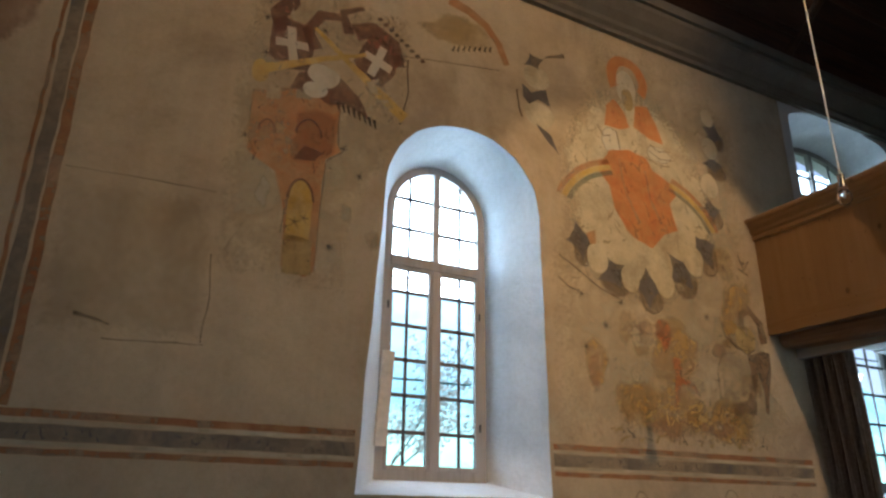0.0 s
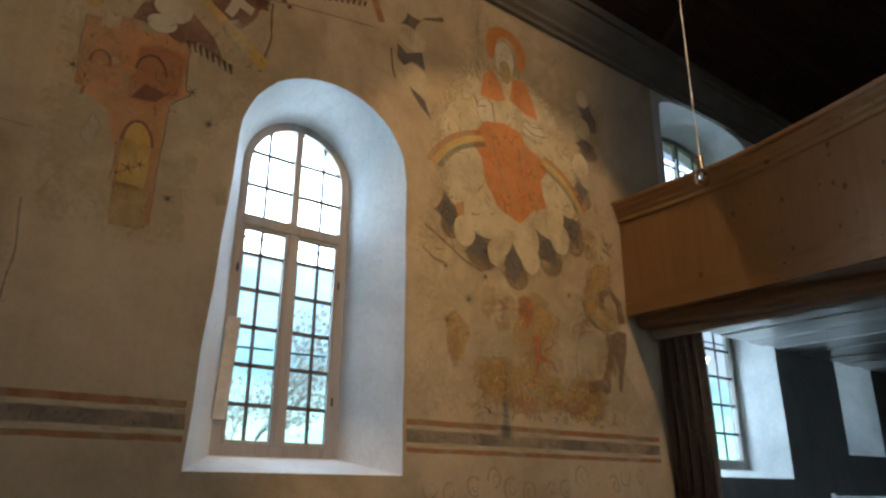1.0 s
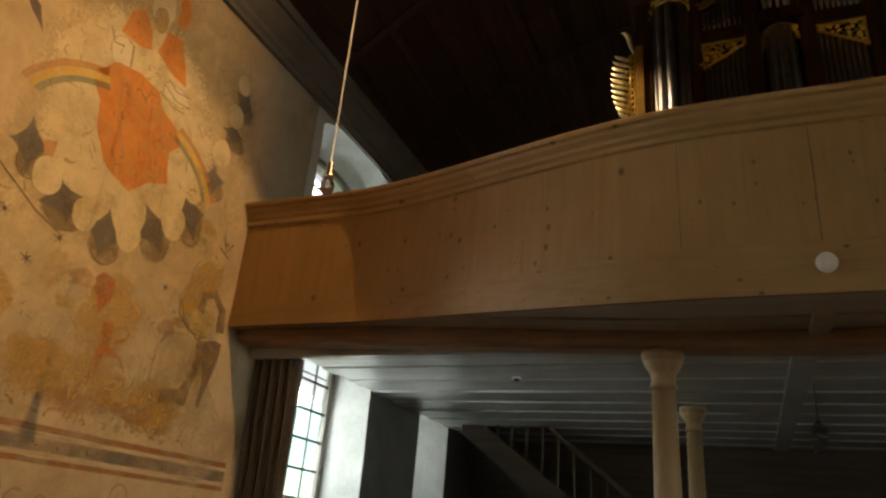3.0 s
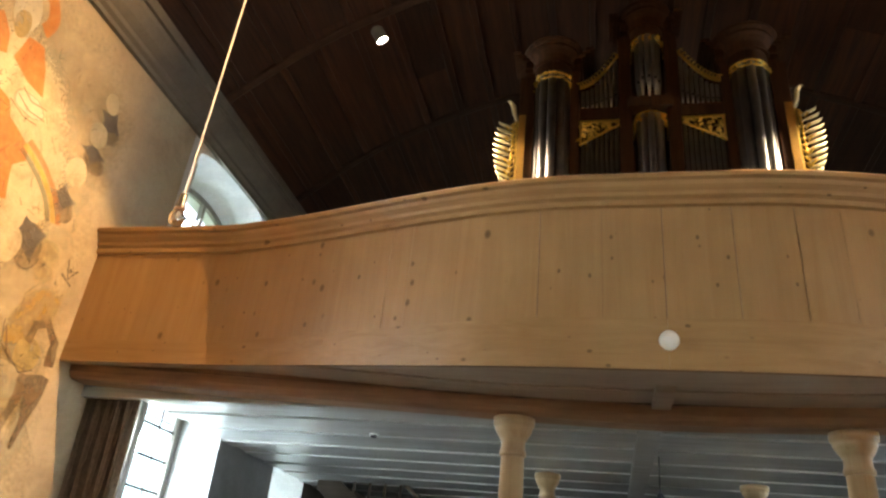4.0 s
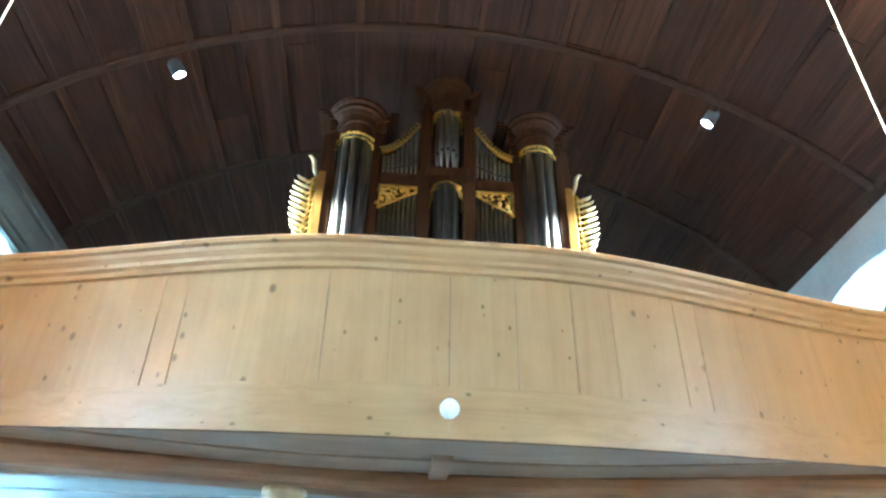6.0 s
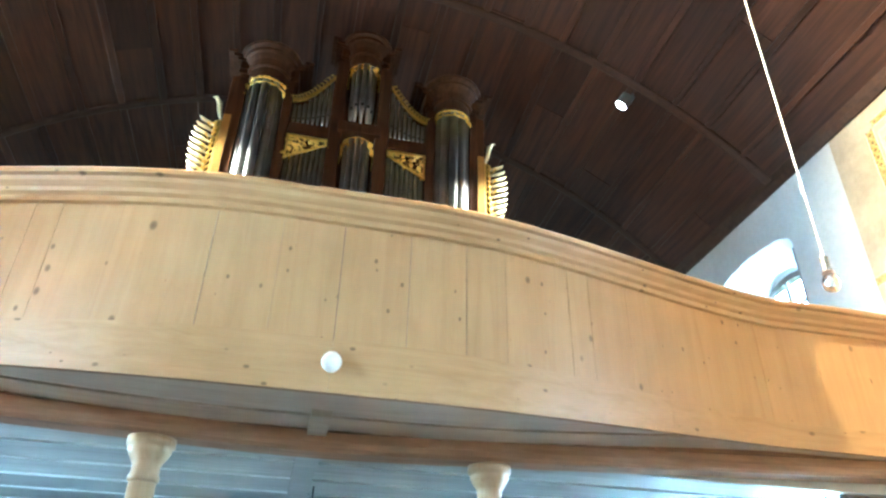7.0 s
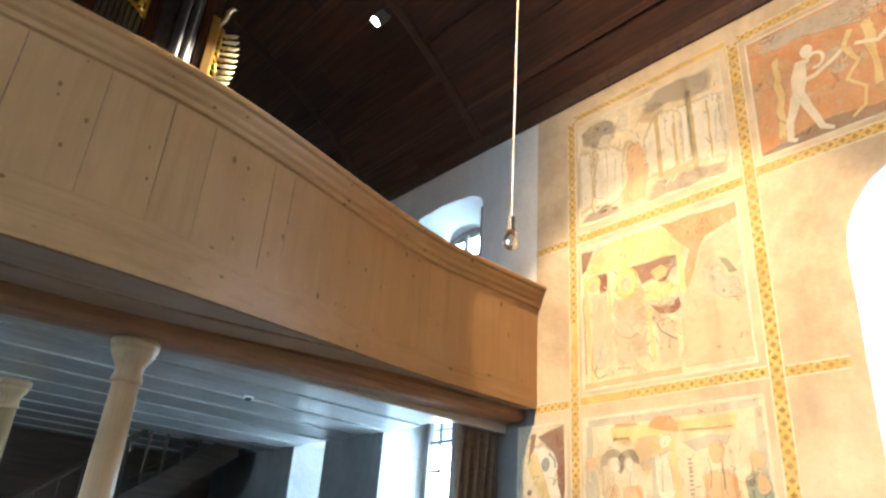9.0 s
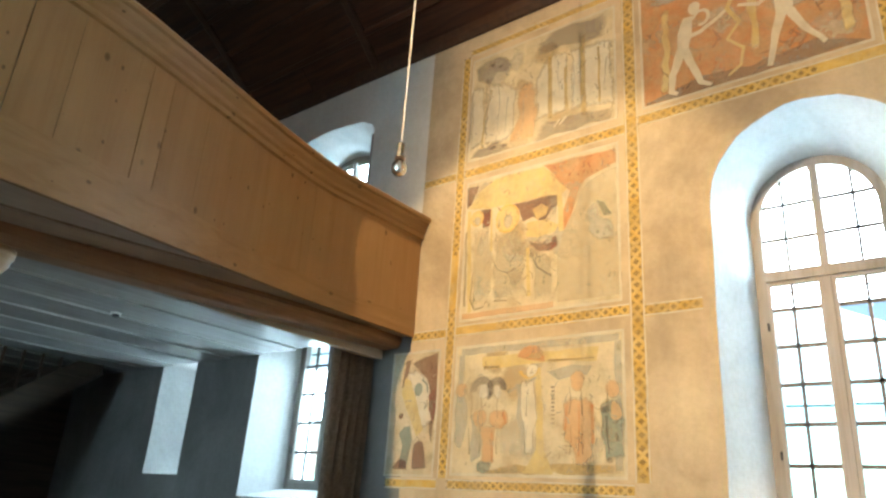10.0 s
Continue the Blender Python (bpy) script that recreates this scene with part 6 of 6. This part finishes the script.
p2.fields("halo", [ellipse(5.05, 4.25, 0.13, 0.14), ellipse(5.40, 4.32, 0.07, 0.075)], YELLOW, 3, 0.006)
p2.fields("halo_rim", [bow(5.05, 4.25, 0.135, 0.145, 0.020, 0, 350, 18), bow(5.40, 4.32, 0.075, 0.08, 0.012, 0, 350, 16)], OCHRE, 3.2, 0.004)
p2.fields("yellow_form", [[(4.84, 4.16), (4.63, 4.15), (4.51, 4.08), (4.55, 4.02), (4.72, 3.99), (4.84, 4.02)], [(4.78, 4.28), (4.68, 4.32), (4.61, 4.26), (4.64, 4.20), (4.73, 4.17)]], YELLOW, 3, 0.008)
p2.fields("post", [stroke([(4.50, 4.38), (4.48, 4.01)], 0.05), stroke([(4.82, 3.91), (4.80, 3.46)], 0.035), stroke([(5.50, 4.42), (5.44, 3.38)], 0.04), stroke([(5.24, 4.38), (5.22, 3.95)], 0.02)], YELLOW, 3.3, 0.006)
p2.fields("blue_robe", [[(5.42, 4.22), (5.26, 4.2), (5.20, 3.9), (5.22, 3.5), (5.40, 3.44), (5.42, 3.8)], [(5.14, 4.12), (4.94, 4.1), (4.83, 3.95), (4.84, 3.5), (5.18, 3.44), (5.20, 3.8)], [(4.78, 3.84), (4.58, 3.8), (4.56, 3.42), (4.74, 3.42)], [(4.60, 4.36), (4.53, 4.36), (4.52, 4.18), (4.58, 4.17)]], ROBE_BLUE, 2.5, 0.024)
p2.fields("pale_form", [ellipse(4.65, 3.95, 0.09, 0.045), ellipse(5.04, 4.22, 0.055, 0.065), ellipse(5.40, 4.30, 0.045, 0.05), ellipse(4.17, 4.14, 0.065, 0.07), ellipse(5.02, 3.92, 0.07, 0.12), ellipse(5.34, 4.02, 0.05, 0.10)], PALE_FAINT, 3.4, 0.02)
p2.field("bare_patch", [(4.24, 4.42), (4.08, 4.49), (3.96, 4.50), (3.95, 3.36), (4.52, 3.36), (4.53, 3.78), (4.47, 3.98), (4.38, 4.14)], CREAM_FAINT, 1.2, 0.012)
p2.fields("hood", [[(4.15, 4.23), (4.07, 4.20), (4.0, 4.07), (4.08, 4.07), (4.10, 4.14)]], GREEN, 3, 0.008)
p2.field("grey_form", [(4.24, 4.16), (4.10, 4.06), (4.0, 4.02), (3.97, 3.86), (4.12, 3.86), (4.22, 3.95)], SKY_GREY, 2, 0.02)
p2.fields("spot", [star_shape(5.40 - 0.075 * i, 3.50 + 0.06 * ((i * 5) % 4), 0.022, i, 4) for i in range(12)], GREEN, 3.6, 0.005)
p2.fields("line", [stroke([(4.79, 3.86), (4.72, 3.71), (4.57, 3.61)], 0.016), stroke([(4.74, 3.80), (4.64, 3.82), (4.60, 3.76)], 0.012), stroke([(5.42, 3.75), (5.43, 3.5), (5.38, 3.40), (5.28, 3.42)], 0.014), stroke([(5.20, 3.86), (5.14, 3.75), (5.02, 3.70), (4.94, 3.74)], 0.012), stroke([(5.52, 4.2), (5.50, 3.45)], 0.022), stroke([(5.16, 3.46), (5.02, 3.44)], 0.016), ellipse(4.13, 3.93, 0.015, 0.02), stroke([(4.06, 3.86), (3.98, 3.85)], 0.014)], UMBER_FAINT, 3.8, 0.008)
p2.fields("frame_band", [rect(4.55, 5.52, 3.325, 3.375)], PEACH, 2.8, 0.006)
p3 = panel("lower_panel", "faded fresco panel with ochre cross beam and robed forms", 3.92, 5.56, 1.94, 3.07, CREAM)
p3.fields("grey_border", [rect(3.97, 5.50, 2.98, 3.04), rect(3.95, 4.01, 2.0, 2.98), rect(5.46, 5.52, 2.55, 2.98)], SKY_GREY, 1, 0.008)
p3.field("beam", [(5.26, 2.95), (4.14, 2.95), (4.16, 2.84), (4.60, 2.86), (4.90, 2.85), (5.17, 2.84), (5.26, 2.87)], YELLOW, 2, 0.008)
p3.fields("beam_shade", [stroke([(5.25, 2.86), (5.08, 2.85)], 0.025), stroke([(4.60, 2.87), (4.18, 2.86)], 0.016)], OCHRE_DARK, 2.6, 0.005)
p3.fields("post", [[(4.71, 2.8), (4.66, 2.8), (4.63, 2.15), (4.54, 1.97), (4.82, 1.97), (4.70, 2.15)]], YELLOW, 2.2, 0.008)
p3.field("ring", ellipse(4.77, 2.88, 0.135, 0.13, 20, 190, 14), PINK, 3, 0.008)
p3.fields("ring_rim", [bow(4.78, 2.83, 0.11, 0.10, 0.028, 190, 340, 12)], OCHRE, 3.2, 0.005)
p3.fields("pale_form", [ellipse(4.75, 2.80, 0.06, 0.055), [(4.86, 2.72), (4.72, 2.74), (4.70, 2.4), (4.74, 2.1), (4.80, 2.1), (4.84, 2.45)], ellipse(5.24, 2.64, 0.055, 0.065), ellipse(5.10, 2.64, 0.05, 0.06)], PALE, 3.3, 0.02)
p3.fields("grey_form", [[(4.90, 2.70), (4.82, 2.68), (4.80, 2.35), (4.84, 2.2), (4.88, 2.4)], stroke([(4.98, 2.62), (4.86, 2.68), (4.70, 2.74)], 0.022), [(4.60, 2.78), (4.40, 2.82), (4.20, 2.80), (4.24, 2.74), (4.5, 2.70)], ellipse(5.47, 2.42, 0.07, 0.26), [(5.36, 2.46), (5.22, 2.5), (5.24, 2.1), (5.34, 2.05)]], SKY_GREY, 2.4, 0.014)
p3.fields("brown_hood", [bow(5.25, 2.66, 0.125, 0.12, 0.075, -10, 235, 16), bow(5.10, 2.66, 0.105, 0.105, 0.06, -50, 190, 16)], GREY_FAINT, 3.5, 0.012)
p3.fields("pink_robe", [[(4.45, 2.54), (4.38, 2.58), (4.27, 2.58), (4.19, 2.53), (4.17, 2.34), (4.20, 2.10), (4.24, 2.02), (4.33, 2.02), (4.37, 2.15), (4.46, 2.22)], ellipse(5.08, 2.41, 0.095, 0.09), ellipse(5.27, 2.42, 0.07, 0.08), stroke([(5.17, 2.36), (5.18, 2.2), (5.17, 2.02)], 0.15, 0.10), ellipse(5.48, 2.66, 0.06, 0.07)], PEACH, 3, 0.022)
p3.fields("red_fold", [stroke([(5.02, 2.46), (5.0, 2.38), (5.06, 2.33)], 0.03), stroke([(5.13, 2.30), (5.12, 2.05)], 0.018), stroke([(4.42, 2.5), (4.44, 2.3)], 0.025), stroke([(4.20, 2.5), (4.20, 2.2)], 0.03), stroke([(4.31, 2.5), (4.32, 2.1)], 0.016)], PINK, 3.6, 0.008)
p3.fields("rosy_head", [ellipse(4.33, 2.68, 0.075, 0.09), ellipse(4.03, 2.60, 0.075, 0.075), ellipse(4.0, 2.44, 0.05, 0.08)], PEACH, 3.2, 0.02)
p3.fields("teal_robe", [[(4.13, 2.50), (4.06, 2.55), (3.97, 2.54), (3.93, 2.38), (3.94, 2.10), (4.10, 2.06), (4.12, 2.28)], ellipse(5.21, 1.99 + 0.03, 0.08, 0.055)], TEAL, 2.9, 0.022)
p3.fields("teal_mark", [ellipse(4.10, 2.46, 0.035, 0.04), stroke([(4.08, 2.40), (4.08, 2.25)], 0.02), ellipse(4.06, 2.08, 0.03, 0.02)], UMBER_FAINT, 3.4, 0.008)
p3.fields("script_bar", [rect(4.53, 4.565, 2.64 - 0.032 * i, 2.657 - 0.032 * i) for i in range(10)], GREY_WASH, 3, 0.004)
p3.field("ground_wash", [(5.30, 1.97), (5.07, 2.02), (4.6, 2.04), (4.2, 2.06), (3.97, 2.02), (3.97, 1.97)], OCHRE_PALE, 1.5, 0.02)
for k in range(16):
    u, v = 5.40 - 0.058 * k, 3.46 + 0.075 * ((k * 7) % 5)
    p2.field("fold", stroke([(u, v), (u - 0.02 * math.cos(k * 2.1), v + 0.05), (u - 0.05 * math.sin(k), v + 0.08)], 0.012, 0.005), UMBER_FAINT if k % 3 else GREEN, 3.9, 0.006)
for k in range(14):
    u, v = (5.36, 5.26, 5.08, 4.80, 4.40, 4.28, 4.06)[k % 7], 2.12 + 0.30 * (k // 7)
    p3.field("fold", stroke([(u, v), (u - 0.015 * math.sin(k * 1.9), v + 0.10), (u + 0.02 * math.cos(k), v + 0.22)], 0.014, 0.006), (GREY_FAINT, OCHRE_DARK, UMBER_FAINT)[k % 3], 3.9, 0.007)
pl = panel("side_panel", "narrow faded fresco panel with dark forms", 5.74, 6.33, 1.92, 3.07, CREAM)
pl.fields("wine_ground", [[(6.08, 2.96), (5.78, 3.04), (5.76, 2.54), (5.79, 2.2), (5.84, 2.43), (5.86, 2.72), (5.99, 2.88)], [(6.20, 2.70), (6.16, 2.98), (6.10, 2.99), (6.12, 2.85)]], WINE, 1, 0.008)
pl.fields("pale_form", [[(6.14, 2.88), (6.0, 2.90), (5.90, 2.83), (5.84, 2.70), (5.88, 2.55), (5.78, 2.38), (5.92, 2.31), (6.05, 2.66)]], PALE, 2, 0.02)
pl.field("ochre_bar", [(6.15, 2.82), (6.08, 2.79), (5.89, 2.33), (5.96, 2.27), (6.19, 2.67)], YELLOW, 3, 0.006)
pl.fields("dark_form", [[(6.18, 2.30), (6.12, 2.36), (6.05, 2.37), (6.02, 2.24), (6.06, 2.0), (6.15, 2.0), (6.13, 2.2)]], TEAL, 2.5, 0.008)
pl.fields("wine_form", [[(5.99, 2.20), (5.93, 2.24), (5.88, 2.22), (5.83, 2.0), (6.0, 1.99)], [(6.15, 2.08), (6.07, 2.06), (6.05, 1.985), (6.24, 1.99)], ellipse(6.17, 2.46, 0.03, 0.03)], WINE, 2.8, 0.006)
pl.fields("grey_form", [ellipse(5.98, 2.70, 0.05, 0.06), stroke([(5.95, 2.80), (5.88, 2.74), (5.87, 2.66)], 0.02)], TEAL, 2.4, 0.008)

# --- broken brush marks over all
dabs(tw, "brushwork", 40, 0.84, 1.45, 3.85, 4.48, WINE_FAINT, 5, 0.045, 1, inside=3)
dabs(tw, "brushwork", 60, 0.75, 2.0, 4.4, 5.5, UMBER_FAINT, 6, 0.06, 2, inside=3)
dabs(tw, "brushwork", 50, 0.75, 2.0, 4.4, 5.5, PALE_FAINT, 6.5, 0.06, 3, inside=3)
dabs(ju, "brushwork", 30, 3.9, 5.9, 2.1, 3.2, OCHRE_DARK, 5, 0.06, 4, inside=2)
dabs(ju, "brushwork", 60, 4.2, 5.7, 2.1, 2.9, PALE_FAINT, 5.5, 0.06, 5, inside=2)
dabs(ju, "brushwork", 40, 4.1, 5.9, 2.1, 3.2, PINK_FAINT, 6, 0.06, 6, inside=2.5)
dabs(ju, "brushwork", 24, 4.1, 5.0, 3.95, 4.85, PINK_FAINT, 5, 0.10, 7, inside=3)
dabs(ju, "brushwork", 60, 4.0, 5.2, 4.8, 5.7, UMBER_FAINT, 5, 0.05, 8, inside=3)
dabs(ju, "brushwork", 80, 3.6, 5.8, 3.4, 5.6, OCHRE_FAINT, 4.5, 0.09, 9, inside=2)
for k, (pp, x0, x1, z0, z1) in enumerate(((p1, 3.97, 5.49, 5.0, 6.17), (p2, 3.97, 5.47, 3.39, 4.71), (p3, 3.95, 5.47, 1.98, 3.05), (pl, 5.76, 6.18, 1.97, 3.03))):
    n = int(40 * (x1 - x0) / 1.5)
    dabs(pp, "brushwork", n, x0, x1, z0, z1, PALE_FAINT, 4.2, 0.07, 20 + k, inside=3)
    dabs(pp, "brushwork", n, x0, x1, z0, z1, OCHRE_FAINT, 4.6, 0.06, 30 + k, inside=2.5)
    dabs(pp, "brushwork", int(n * 0.6), x0, x1, z0, z1 - 0.3, GREY_WASH, 5.0, 0.035, 40 + k, inside=3.5)


def washes(mural, count, x0, x1, z0, z1, mat, layer, seed, low=0.06, high=0.2):
    """Cloudy faded patches left by old overpainting and cleaning."""
    rng = random.Random(seed)
    spots = []
    for _ in range(count):
        rx, rz = rng.uniform(low, high), rng.uniform(low, high)
        spots.append(ellipse(rng.uniform(x0 + rx, x1 - rx), rng.uniform(z0 + rz, z1 - rz), rx, rz))
    tagged(mural.fields("wash", spots, mat, layer, 0.035, 0.55), kind="stuff")


for k, (pp, x0, x1, z0, z1) in enumerate(((p1, 3.97, 5.49, 5.0, 6.17), (p2, 3.97, 5.47, 3.39, 4.71), (p3, 3.95, 5.47, 1.98, 3.05))):
    washes(pp, 5, x0, x1, z0, z1, PALE_FAINT, 0.9, 80 + k)
    washes(pp, 3, x0, x1, z0, z1, OCHRE_FAINT, 0.6, 90 + k)
washes(p0, 6, 1.98, 3.68, 5.0, 6.18, PALE_FAINT, 0.7, 84)
washes(ju, 16, 3.85, 5.85, 2.06, 2.62, OCHRE_WASH, 0.5, 85, 0.10, 0.24)
washes(ju, 6, 4.0, 5.9, 2.5, 3.3, OCHRE_FAINT, 0.6, 89)
washes(ju, 6, 4.1, 5.8, 2.25, 3.2, CREAM_FAINT, 0.8, 86, 0.05, 0.13)
washes(ju, 8, 3.7, 5.8, 3.3, 5.6, OCHRE_FAINT, 0.2, 87)
washes(tw, 5, 0.75, 2.0, 3.2, 5.5, PALE_FAINT, 8.2, 88, 0.05, 0.12)
